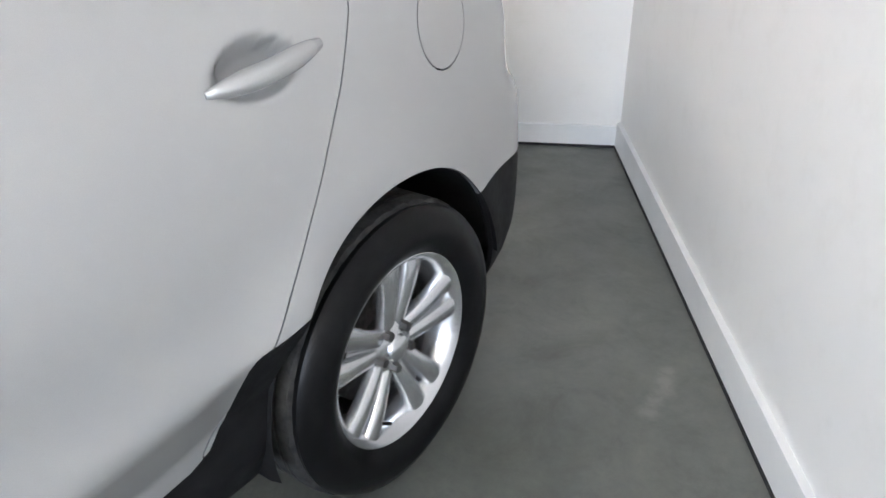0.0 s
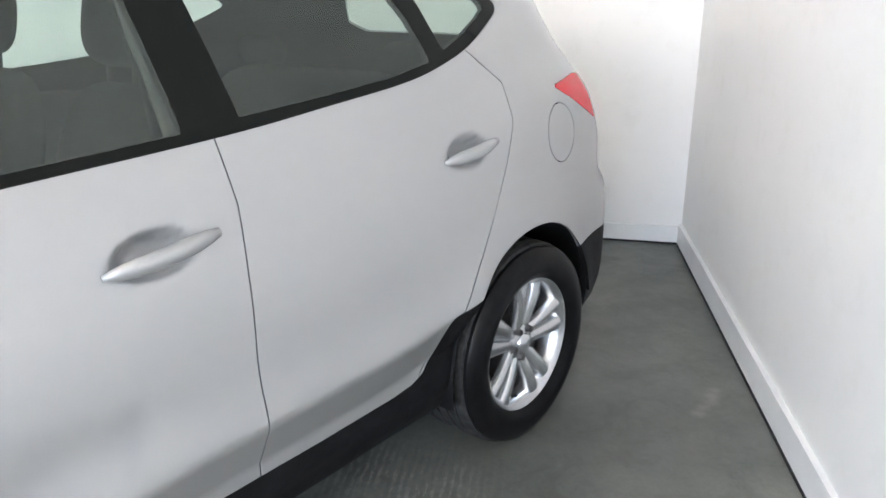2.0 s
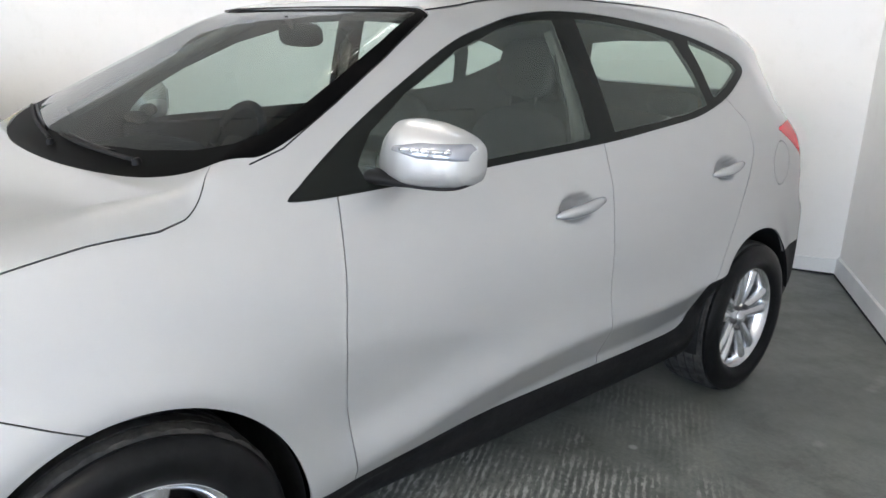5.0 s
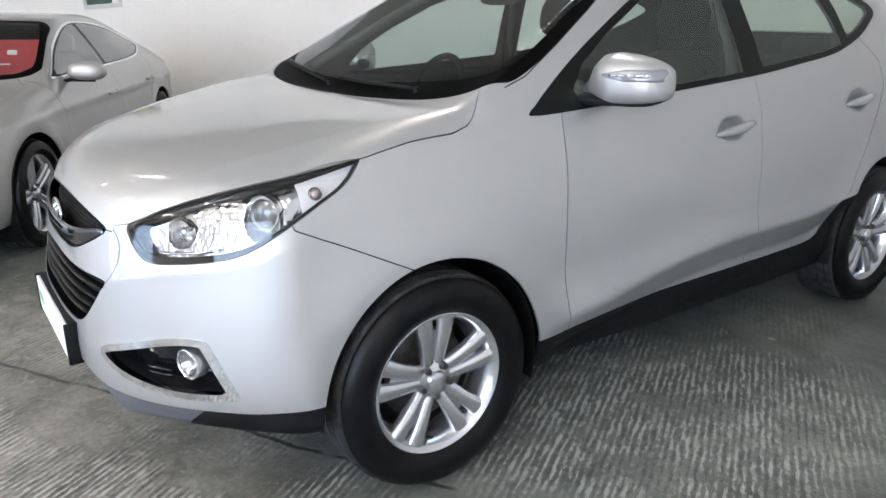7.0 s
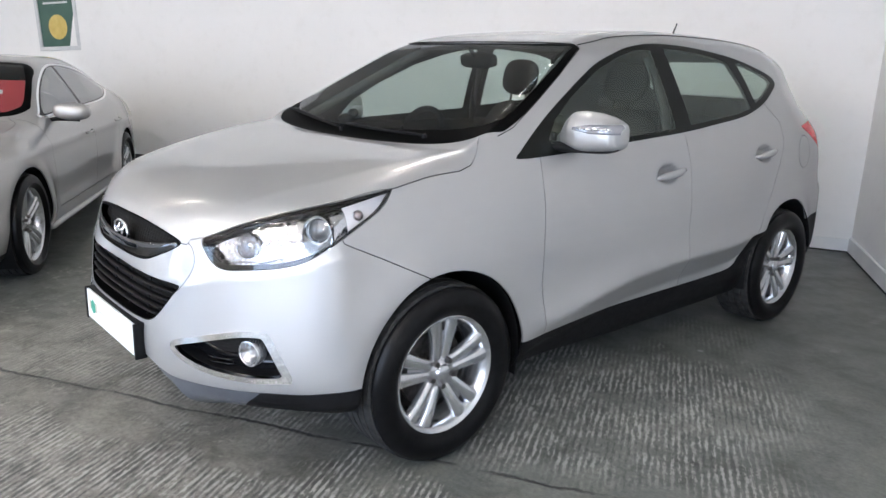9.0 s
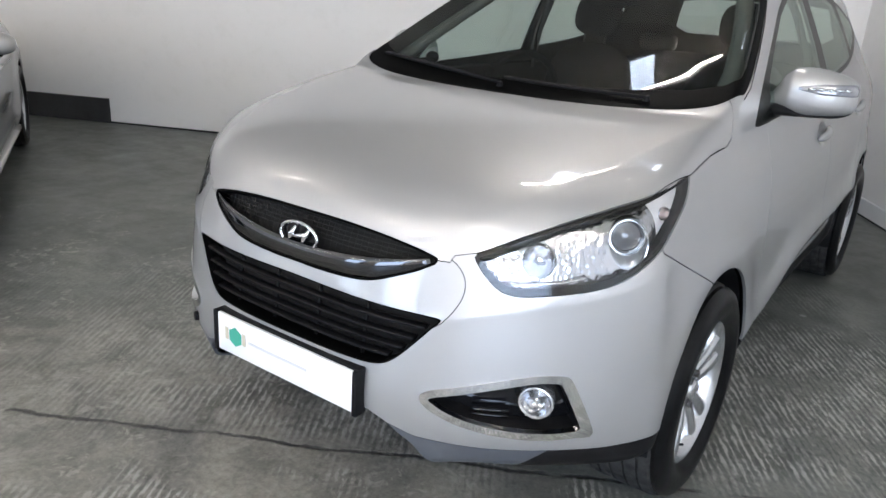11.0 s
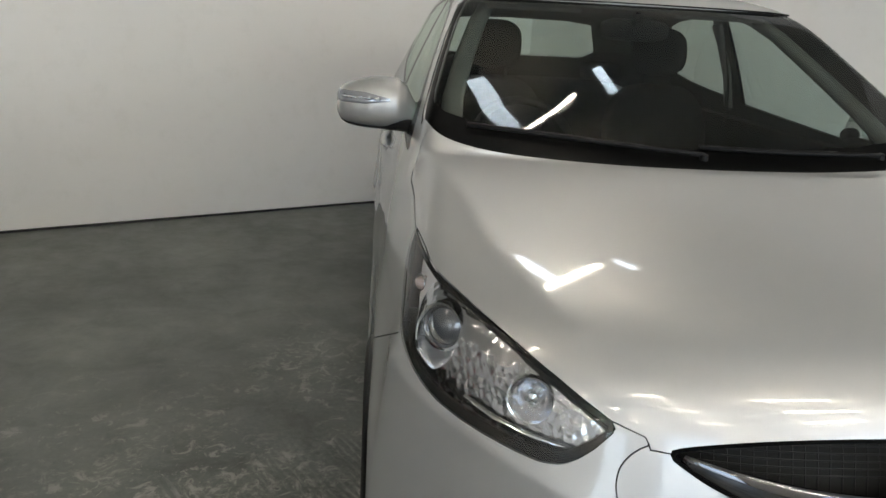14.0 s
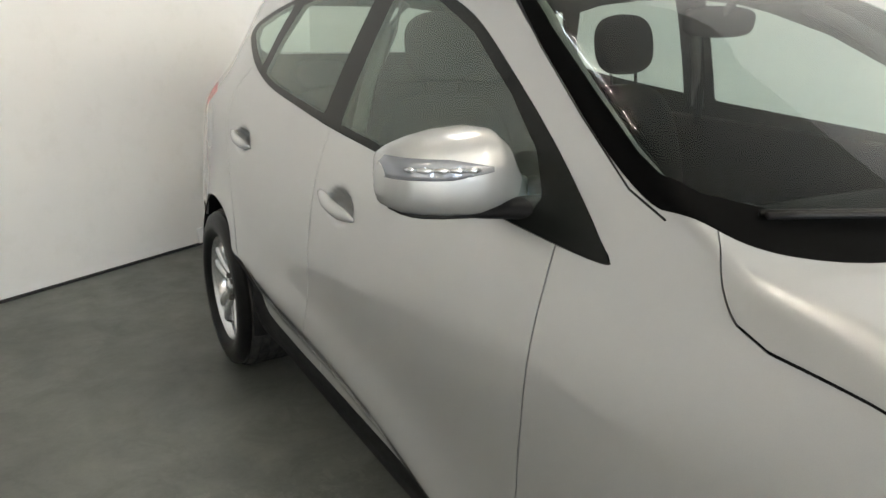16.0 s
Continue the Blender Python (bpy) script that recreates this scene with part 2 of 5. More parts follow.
def ss(a, b, v):
    t = np.clip((v - a) / (b - a), 0, 1)
    return t * t * (3 - 2 * t)


def smax(a, b, k):
    h = np.maximum(k - np.abs(a - b), 0) / k
    return np.maximum(a, b) + h * h * k / 4


class Sheet:
    """A triangle sheet with smooth normals that can be cut along outlines."""

    def __init__(self, v, n, t):
        self.v, self.n, self.t = v, n, t

    def cut(self, s):
        """The part of the sheet where s, a value for each corner, is below zero."""
        v, n, t = self.v, self.n, self.t
        inn = s < 0
        c = inn[t].sum(1)
        keep, new_t, ends = t[c == 3], [], []
        for count, odd in ((1, True), (2, False)):
            q = t[c == count]
            if not len(q):
                continue
            k = np.argmax(inn[q] == odd, axis=1)
            r = np.arange(len(q))
            a, b, d = q[r, k], q[r, (k + 1) % 3], q[r, (k + 2) % 3]
            new_t.append((count, a, b, d))
        pairs = [np.stack([a, e], 1) for _, a, b, d in new_t for e in (b, d)]
        if pairs:
            allp = np.sort(np.concatenate(pairs), axis=1)
            uniq, inv = np.unique(allp, axis=0, return_inverse=True)
            inv = inv.reshape(-1)
            f = (s[uniq[:, 0]] / (s[uniq[:, 0]] - s[uniq[:, 1]]))[:, None]
            nv = v[uniq[:, 0]] * (1 - f) + v[uniq[:, 1]] * f
            nn = n[uniq[:, 0]] * (1 - f) + n[uniq[:, 1]] * f
            base, at, tris = len(v), 0, [keep]
            for count, a, b, d in new_t:
                m = len(a)
                ab, ad = base + inv[at:at + m], base + inv[at + m:at + 2 * m]
                at += 2 * m
                if count == 1:
                    tris.append(np.stack([a, ab, ad], 1))
                else:
                    tris.append(np.stack([ab, b, d], 1))
                    tris.append(np.stack([ab, d, ad], 1))
            v, n, t = np.concatenate([v, nv]), np.concatenate([n, nn]), np.concatenate(tris)
        else:
            t = keep
        used, t = np.unique(t, return_inverse=True)
        t = t.reshape(-1, 3)
        return Sheet(v[used], n[used], t)

    def split(self, fn, gap=0.0):
        """Inside and outside of the outline fn, with a gap between them."""
        s = fn(self.v)
        return self.cut(s + gap), self.cut(gap - s)

    def moved(self, d):
        return Sheet(self.v + self.n * d, self.n, self.t)

    def mirrored(self):
        k = np.array([-1.0, 1, 1])
        return Sheet(self.v * k, self.n * k, self.t[:, ::-1])

    def both(self):
        m = self.mirrored()
        return Sheet(np.concatenate([self.v, m.v]), np.concatenate([self.n, m.n]), np.concatenate([self.t, m.t + len(self.v)]))

    def rim(self, depth):
        e = np.concatenate([self.t[:, [0, 1]], self.t[:, [1, 2]], self.t[:, [2, 0]]])
        key = np.sort(e, axis=1)
        _, idx, cnt = np.unique(key, axis=0, return_index=True, return_counts=True)
        e = e[idx[cnt == 1]]
        e = e[(np.abs(self.v[e[:, 0], 0]) > 1e-4) | (np.abs(self.v[e[:, 1], 0]) > 1e-4)]
        a, b = e[:, 0], e[:, 1]
        va, vb = self.v[a], self.v[b]
        wa, wb = va - self.n[a] * depth, vb - self.n[b] * depth
        face = np.cross(wa - va, vb - va)
        face /= np.linalg.norm(face, axis=1)[:, None] + 1e-12
        m = len(a)
        v = np.concatenate([va, vb, wa, wb])
        i = np.arange(m)
        t = np.concatenate([np.stack([i + m, i, i + 2 * m], 1), np.stack([i + m, i + 2 * m, i + 3 * m], 1)])
        return v, np.concatenate([face] * 4), t

    def build(self, name, mat, parent, depth=0.008, label=""):
        v, n, t = self.v, self.n, self.t
        if depth:
            rv, rn, rt = self.rim(depth)
            t = np.concatenate([t, rt + len(v)])
            v, n = np.concatenate([v, rv]), np.concatenate([n, rn])
        n = n / (np.linalg.norm(n, axis=1)[:, None] + 1e-12)
        me = bpy.data.meshes.new(name)
        me.vertices.add(len(v))
        me.vertices.foreach_set("co", v.astype(np.float32).ravel())
        me.loops.add(len(t) * 3)
        me.loops.foreach_set("vertex_index", t.astype(np.int32).ravel())
        me.polygons.add(len(t))
        me.polygons.foreach_set("loop_start", np.arange(0, len(t) * 3, 3, dtype=np.int32))
        me.update(calc_edges=True)
        me.shade_smooth()
        me.normals_split_custom_set_from_vertices(n.astype(np.float32))
        me.materials.append(mat)
        ob = new(name, me)
        ob.parent = parent
        if label:
            tagged(ob, label)
        return ob


def skin(field, y0, y1, z0, rows, caps, cols):
    """Half of a body's surface, x >= 0: rays from a spine along y to where the field is zero."""
    th = np.linspace(0, math.pi, cols)
    ring = np.stack([np.sin(th), 0 * th, -np.cos(th)], 1)
    eye, way = [], []
    ph = np.linspace(0.001, math.pi / 2, caps)
    for p in ph[:-1]:
        eye.append(np.tile([0, y0, z0], (cols, 1)))
        way.append(np.sin(p) * ring + [0, -np.cos(p), 0])
    for y in np.linspace(y0, y1, rows):
        eye.append(np.tile([0, y, z0], (cols, 1)))
        way.append(ring)
    for p in ph[:-1][::-1]:
        eye.append(np.tile([0, y1, z0], (cols, 1)))
        way.append(np.sin(p) * ring + [0, np.cos(p), 0])
    e, w = np.concatenate(eye), np.concatenate(way)
    lo, hi = np.full(len(e), 0.02), np.full(len(e), 2.2)
    for _ in range(18):
        mid = (lo + hi) / 2
        p = e + w * mid[:, None]
        f = field(p[:, 0], p[:, 1], p[:, 2])
        lo, hi = np.where(f < 0, mid, lo), np.where(f < 0, hi, mid)
    v = e + w * ((lo + hi) / 2)[:, None]
    v[np.abs(v[:, 0]) < 1e-6, 0] = 0
    n = normals(field, v)
    nr = len(e) // cols
    i = np.arange(nr * cols).reshape(nr, cols)
    a, b, c, d = i[:-1, :-1].ravel(), i[1:, :-1].ravel(), i[1:, 1:].ravel(), i[:-1, 1:].ravel()
    t = np.concatenate([np.stack([a, b, c], 1), np.stack([a, c, d], 1)])
    area = np.linalg.norm(np.cross(v[t[:, 1]] - v[t[:, 0]], v[t[:, 2]] - v[t[:, 0]]), axis=1)
    t = t[area > 1e-9]
    f = np.cross(v[t[:, 1]] - v[t[:, 0]], v[t[:, 2]] - v[t[:, 0]])
    if (f * n[t[:, 0]]).sum() < 0:
        t = t[:, ::-1]
    return Sheet(v, n, t)


def normals(field, v, h=0.012):
    n = np.stack([field(*(v + d).T) - field(*(v - d).T) for d in np.eye(3) * h], 1)
    n[v[:, 0] == 0, 0] = 0
    return n / np.linalg.norm(n, axis=1)[:, None]


def outline(pts, axes, side=None):
    """A cutting outline in the plane of two axes (or two directions), on one side of a bound (axis, sign, value)."""
    poly = np.array(pts, float)
    ax = [np.eye(3)["xyz".index(a)] if isinstance(a, str) else np.array(a) for a in axes]

    def fn(v):
        s = signed(poly, v @ ax[0], v @ ax[1])
        if side:
            for a, sign, value in side:
                s = np.maximum(s, sign * (value - v[:, "xyz".index(a)]))
        return s
    return fn


def grow(fn, d):
    return lambda v: fn(v) - d


def surface(field, p, way, far=3.0):
    """Where a ray from inside the body meets its surface."""
    p, way = np.array(p, float), np.array(way, float)
    lo, hi = 0.0, far
    for _ in range(24):
        mid = (lo + hi) / 2
        q = p + way * mid
        if field(*[np.array([k]) for k in q])[0] < 0:
            lo = mid
        else:
            hi = mid
    return p + way * lo

# ---- the showroom: corner behind the car, back wall along U, side wall along W ----
CORNER = Vector((0.432, 3.66, 0))
U, W = Vector((-0.898, -0.440, 0)).normalized(), Vector((0.529, -0.849, 0)).normalized()
ROOM_U, ROOM_W, ROOM_H = 14.0, 10.0, 3.3


def plain(name, verts, faces, mat, label, category):
    me = bpy.data.meshes.new(name)
    me.from_pydata([tuple(v) for v in verts], [], faces)
    me.materials.append(mat)
    return tagged(new(name, me), label, category, kind="structure")


def at(u, w, z):
    return CORNER + U * u + W * w + Vector((0, 0, z))


def slab(corners, z0, z1):
    """A prism over a loop of four ground points."""
    v = [Vector((c.x, c.y, z0)) for c in corners] + [Vector((c.x, c.y, z1)) for c in corners]
    return v, [(3, 2, 1, 0), (4, 5, 6, 7), (0, 1, 5, 4), (1, 2, 6, 5), (2, 3, 7, 6), (3, 0, 4, 7)]


def joined(pieces):
    verts, faces = [], []
    for v, f in pieces:
        faces += [tuple(i + len(verts) for i in q) for q in f]
        verts += v
    return verts, faces


WALL = material("white_wall_paint", (0.80, 0.79, 0.78), 0.6)
blot = ramp(WALL, noisy(WALL, 0.9, 5, 0.6), [(0.25, (0.835, 0.825, 0.815)), (0.75, (0.87, 0.865, 0.86))])
scuff = ramp(WALL, noisy(WALL, 7.0, 8, 0.7), [(0.34, (0.97, 0.97, 0.965)), (0.48, (1, 1, 1))])
wire(WALL, mix(WALL, 1.0, blot, scuff, "MULTIPLY"), bsdf(WALL).inputs["Base Color"])
bump(WALL, noisy(WALL, 60, 5, 0.6), 0.12, 0.004)
SKIRT = grained(material("white_skirting_gloss", (0.78, 0.79, 0.80), 0.35), (0.78, 0.79, 0.80), (0.86, 0.865, 0.87), 4, (0.3, 0.45))
CEIL = grained(material("dull_ceiling", (0.2, 0.2, 0.2), 0.8), (0.50, 0.49, 0.455), (0.58, 0.57, 0.53), 1.5)
DARKJOINT = material("dark_joint", (0.02, 0.02, 0.022), 0.8)

# concrete floor: smooth grey paint at the back, combed ridges worn pale at the tops in front, bare stained concrete
# beyond the joint, made paler for the stronger light there
FLOOR = material("grey_concrete", (0.1, 0.105, 0.105), 0.45)
TURN = -math.atan2(W.x, -W.y)
vec = coords(FLOOR)
along = turned(FLOOR, TURN)
sep = node(FLOOR, "ShaderNodeSeparateXYZ")
wire(FLOOR, along, sep.inputs[0])
across, away = sep.outputs["X"], maths(FLOOR, "SUBTRACT", 2.879, sep.outputs["Y"])
rag = maths(FLOOR, "SUBTRACT", noisy(FLOOR, 1.7, 6, 0.65, vec), 0.5)
away_rag = maths(FLOOR, "ADD", away, maths(FLOOR, "MULTIPLY", rag, 1.5))
across_rag = maths(FLOOR, "ADD", across, maths(FLOOR, "MULTIPLY", rag, 1.3))
big = noisy(FLOOR, 1.1, 6, 0.65, vec)
tone = ramp(FLOOR, big, [(0.30, (0.080, 0.086, 0.076)), (0.5, (0.126, 0.133, 0.122)), (0.70, (0.182, 0.189, 0.173))])
# blotchy bare concrete, its tone raised to hold the brighter light on this side
bare_lit = ramp(FLOOR, noisy(FLOOR, 2.4, 8, 0.7, vec, 0.8), [(0.30, (0.07, 0.069, 0.062)), (0.45, (0.165, 0.162, 0.148)), (0.60, (0.24, 0.233, 0.21)), (0.8, (0.33, 0.32, 0.29))])
bare_lit_mask = maths(FLOOR, "MULTIPLY", span(FLOOR, away_rag, 3.3, 4.1), span(FLOOR, across_rag, 0.3, -1.2))
stain = ramp(FLOOR, noisy(FLOOR, 4.2, 8, 0.7, vec, 0.7), [(0.34, (0.60, 0.60, 0.57)), (0.50, (1, 1, 1)), (0.70, (1.22, 1.20, 1.14))])
speck = ramp(FLOOR, noisy(FLOOR, 46, 5, 0.75, vec), [(0.30, (0.72, 0.72, 0.72)), (0.5, (1, 1, 1)), (0.75, (1.35, 1.34, 1.30))])
rough_part = span(FLOOR, away_rag, 2.0, 3.4, 0.2, 1.0)
ground_tone = mix(FLOOR, 1.0, mix(FLOOR, 1.0, mix(FLOOR, bare_lit_mask, tone, bare_lit), mix(FLOOR, maths(FLOOR, "ADD", maths(FLOOR, "MULTIPLY", rough_part, 0.5), 0.42), (1, 1, 1), stain), "MULTIPLY"), mix(FLOOR, rough_part, (1, 1, 1), speck), "MULTIPLY")
# ridges a thumb's width apart, broken along their length
ridge = node(FLOOR, "ShaderNodeTexWave", Scale=12.0, Distortion=3.5, Detail=3.0, Detail_Scale=1.6, Detail_Roughness=0.75)
ridge.wave_type, ridge.bands_direction = "BANDS", "X"
wire(FLOOR, turned(FLOOR, TURN, (1, 0.5, 1)), ridge.inputs["Vector"])
streak = noisy(FLOOR, 1.0, 6, 0.7, turned(FLOOR, TURN, (54, 8.0, 1)))
crumb = noisy(FLOOR, 30, 6, 0.75, vec)
lines = maths(FLOOR, "ADD", maths(FLOOR, "MULTIPLY", ridge.outputs["Fac"], 0.12), maths(FLOOR, "ADD", maths(FLOOR, "MULTIPLY", streak, 0.56), maths(FLOOR, "MULTIPLY", crumb, 0.32)))
band_back = maths(FLOOR, "MULTIPLY", span(FLOOR, away_rag, 2.85, 3.35), span(FLOOR, away_rag, 4.55, 4.30))
band_front = span(FLOOR, away_rag, 4.62, 4.85)
side_fade = maths(FLOOR, "MULTIPLY", span(FLOOR, across_rag, 1.55, 1.15), span(FLOOR, across_rag, -2.6, -0.9, 0.12, 1.0))


def near_spot(x, y, inner, outer):
    """One within a ragged round patch of the floor, fading to nothing outside it."""
    d = node(FLOOR, "ShaderNodeVectorMath")
    d.operation = "DISTANCE"
    d.inputs[1].default_value = (x, y, 0)
    wire(FLOOR, vec, d.inputs[0])
    return span(FLOOR, maths(FLOOR, "ADD", d.outputs["Value"], maths(FLOOR, "MULTIPLY", rag, 0.9)), outer, inner)


combed = maths(FLOOR, "MULTIPLY", maths(FLOOR, "ADD", maths(FLOOR, "MULTIPLY", band_back, 0.85), band_front), side_fade)
combed = maths(FLOOR, "MAXIMUM", combed, maths(FLOOR, "MULTIPLY", near_spot(0.78, 0.80, 0.06, 0.38), 0.32))
worn = span(FLOOR, noisy(FLOOR, 3.4, 7, 0.75, vec), 0.38, 0.58)
scratch = maths(FLOOR, "MULTIPLY", maths(FLOOR, "MULTIPLY", combed, worn), span(FLOOR, lines, 0.50, 0.565, 0.0, 0.95))
valley = maths(FLOOR, "MULTIPLY", combed, span(FLOOR, lines, 0.475, 0.40, 0.0, 0.8))
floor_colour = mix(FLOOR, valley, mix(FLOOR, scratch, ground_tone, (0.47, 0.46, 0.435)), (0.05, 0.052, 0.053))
chips = maths(FLOOR, "MULTIPLY", span(FLOOR, noisy(FLOOR, 15, 7, 0.75, vec, 0.6), 0.52, 0.62, 0.0, 0.75), maths(FLOOR, "MULTIPLY", span(FLOOR, away_rag, 1.5, 3.1), span(FLOOR, across_rag, -0.1, -0.9)))
chips = maths(FLOOR, "MULTIPLY", chips, span(FLOOR, noisy(FLOOR, 2.1, 5, 0.7, vec), 0.42, 0.60))
pitted = maths(FLOOR, "MULTIPLY", span(FLOOR, noisy(FLOOR, 13, 8, 0.8, vec, 1.2), 0.52, 0.60), maths(FLOOR, "ADD", maths(FLOOR, "MULTIPLY", near_spot(-1.40, -1.20, 0.25, 0.75), 0.7), maths(FLOOR, "MULTIPLY", near_spot(-1.12, 0.0, 0.10, 0.50), 0.6)))
chips = maths(FLOOR, "MAXIMUM", chips, pitted)
floor_colour = mix(FLOOR, chips, floor_colour, (0.36, 0.35, 0.31))
# a few pale drops of paint on the smooth part
vor = node(FLOOR, "ShaderNodeTexVoronoi", Scale=2.2)
wire(FLOOR, coords(FLOOR, (1, 1, 0)), vor.inputs["Vector"])
drops = maths(FLOOR, "MULTIPLY", span(FLOOR, maths(FLOOR, "ADD", vor.outputs["Distance"], maths(FLOOR, "MULTIPLY", rag, 0.1)), 0.045, 0.02), span(FLOOR, noisy(FLOOR, 1.3, 2, 0.5, vec), 0.52, 0.58))
floor_colour = mix(FLOOR, maths(FLOOR, "MULTIPLY", drops, 0.6), floor_colour, (0.42, 0.42, 0.40))
for x, y, r in ((1.265, 2.03, .016), (1.275, 1.98, .022), (1.285, 1.93, .022), (1.275, 1.88, .018), (1.28, 1.83, .020), (1.33, 1.12, .016)):
    dist = node(FLOOR, "ShaderNodeVectorMath")
    dist.operation = "DISTANCE"
    dist.inputs[1].default_value = (x, y, 0)
    wire(FLOOR, vec, dist.inputs[0])
    spot = span(FLOOR, maths(FLOOR, "ADD", dist.outputs["Value"], maths(FLOOR, "MULTIPLY", maths(FLOOR, "SUBTRACT", crumb, 0.5), 0.05)), r * 2.2, r * 0.2, 0.0, 0.22)
    floor_colour = mix(FLOOR, spot, floor_colour, (0.42, 0.41, 0.38))
# an open joint across the bay
sep_j = node(FLOOR, "ShaderNodeSeparateXYZ")
wire(FLOOR, turned(FLOOR, -radians(30.05)), sep_j.inputs[0])
off = maths(FLOOR, "ABSOLUTE", maths(FLOOR, "ADD", maths(FLOOR, "ADD", sep_j.outputs["Y"], 1.60), maths(FLOOR, "MULTIPLY", maths(FLOOR, "SUBTRACT", noisy(FLOOR, 3.0, 6, 0.7, vec), 0.5), 0.09)))
joint = maths(FLOOR, "MULTIPLY", span(FLOOR, off, 0.013, 0.004), span(FLOOR, noisy(FLOOR, 4.5, 5, 0.6, vec), 0.36, 0.52))
floor_colour = mix(FLOOR, maths(FLOOR, "MULTIPLY", joint, 0.85), floor_colour, (0.022, 0.022, 0.023))
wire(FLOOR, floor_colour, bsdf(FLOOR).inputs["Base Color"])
wire(FLOOR, maths(FLOOR, "ADD", span(FLOOR, noisy(FLOOR, 5, 6, 0.65, vec), 0.2, 0.8, 0.30, 0.52), maths(FLOOR, "MULTIPLY", combed, 0.18)), bsdf(FLOOR).inputs["Roughness"])
relief = maths(FLOOR, "ADD", maths(FLOOR, "MULTIPLY", maths(FLOOR, "MULTIPLY", lines, combed), 2.2), maths(FLOOR, "MULTIPLY", maths(FLOOR, "MULTIPLY", noisy(FLOOR, 70, 5, 0.6, vec), rough_part), 0.30))
bump(FLOOR, maths(FLOOR, "SUBTRACT", relief, joint), 0.5, 0.006)

T = 0.2
v, f = slab([at(-T, -T, 0), at(ROOM_U + T, -T, 0), at(ROOM_U + T, ROOM_W + T, 0), at(-T, ROOM_W + T, 0)], -0.2, 0)
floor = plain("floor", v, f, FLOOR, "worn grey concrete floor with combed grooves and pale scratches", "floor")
v, f = slab([at(-T, -T, 0), at(ROOM_U + T, -T, 0), at(ROOM_U + T, ROOM_W + T, 0), at(-T, ROOM_W + T, 0)], ROOM_H, ROOM_H + 0.2)
plain("ceiling", v, f, CEIL, "dull grey ceiling over the car bay", "ceiling")
v, f = slab([at(-T, -T, 0), at(ROOM_U + T, -T, 0), at(ROOM_U, 0, 0), at(0, 0, 0)], 0, ROOM_H)
plain("wall_back", v, f, WALL, "plain white painted wall behind the parked cars", "wall")
v, f = slab([at(-T, -T, 0), at(0, 0, 0), at(0, ROOM_W, 0), at(-T, ROOM_W + T, 0)], 0, ROOM_H)
plain("wall_side", v, f, WALL, "plain white painted side wall of the bay", "wall")
v, f = slab([at(ROOM_U, 0, 0), at(ROOM_U + T, -T, 0), at(ROOM_U + T, ROOM_W + T, 0), at(ROOM_U, ROOM_W, 0)], 0, ROOM_H)
plain("wall_far", v, f, WALL, "plain white painted wall at the far end", "wall")
# front wall with three wide openings to the daylight
OPENINGS = [(0.8, 4.0), (6.4, 8.6), (10.6, 12.8)]
SILL, HEAD = 0.15, 2.75
pieces, last = [], 0.0
for a, b in OPENINGS + [(ROOM_U, ROOM_U)]:
    pieces.append(slab([at(last, ROOM_W, 0), at(a, ROOM_W, 0), at(a, ROOM_W + T, 0), at(last, ROOM_W + T, 0)], 0, ROOM_H))
    if b > a:
        for z0, z1 in ((0, SILL), (HEAD, ROOM_H)):
            pieces.append(slab([at(a, ROOM_W, 0), at(b, ROOM_W, 0), at(b, ROOM_W + T, 0), at(a, ROOM_W + T, 0)], z0, z1))
    last = b
v, f = joined(pieces)
plain("wall_front", v, f, WALL, "white front wall with wide openings to the daylight", "wall")
turn_in = Matrix((( -U.x, 0, W.x, 0), (-U.y, 0, W.y, 0), (0, 1, 0, 0), (0, 0, 0, 1)))
for i, (a, b) in enumerate(OPENINGS):
    m = turn_in.copy()
    m.translation = at((a + b) / 2, ROOM_W + 0.05, (SILL + HEAD) / 2)
    area_lamp("daylight_opening", m, b - a, HEAD - SILL, DAY_WATTS * (1.05, 0.75, 0.75)[i], (0.62, 0.80, 1.0))

# dark frame round each opening
BARS = grained(material("window_bars", (0.06, 0.062, 0.065), 0.4), (0.05, 0.052, 0.055), (0.075, 0.077, 0.08), 9)
for i, (a, b) in enumerate(OPENINGS):
    win = new("window_%d" % (i + 1))
    tagged(win, "wide shop window opening with a dark frame", "window", kind="structure")
    strips = [(u - .05, u + .05, SILL, HEAD) for u in (a, b)]
    strips += [(a + .05, b - .05, z - .06, z + .06) for z in (SILL + .06, HEAD - .06)]
    for u0, u1, z0, z1 in strips:
        u0, u1 = max(u0, a), min(u1, b)
        deep = .03 if z1 - z0 > 1 else .036
        v, f = slab([at(u0, ROOM_W - .01 - deep, 0), at(u1, ROOM_W - .01 - deep, 0), at(u1, ROOM_W - .01, 0), at(u0, ROOM_W - .01, 0)], z0, z1)
        mesh_object("window_frame", v, f, BARS, win, False)

# skirting: side wall proud and clear, back wall low; a dark open joint under both
v, f = joined([slab([at(0, 0, 0), at(0.022, 0.022, 0), at(0.022, ROOM_W, 0), at(0, ROOM_W, 0)], 0.012, 0.13)])
skirt = plain("baseboard_side", v, f, SKIRT, "white gloss painted skirting board along the side wall", "skirting")
v, f = slab([at(0, 0, 0), at(1.15, 0, 0), at(1.15, 0.018, 0), at(0.022, 0.018, 0)], 0.012, 0.11)
plain("baseboard_back", v, f, SKIRT, "white painted low skirting along the back wall", "skirting")
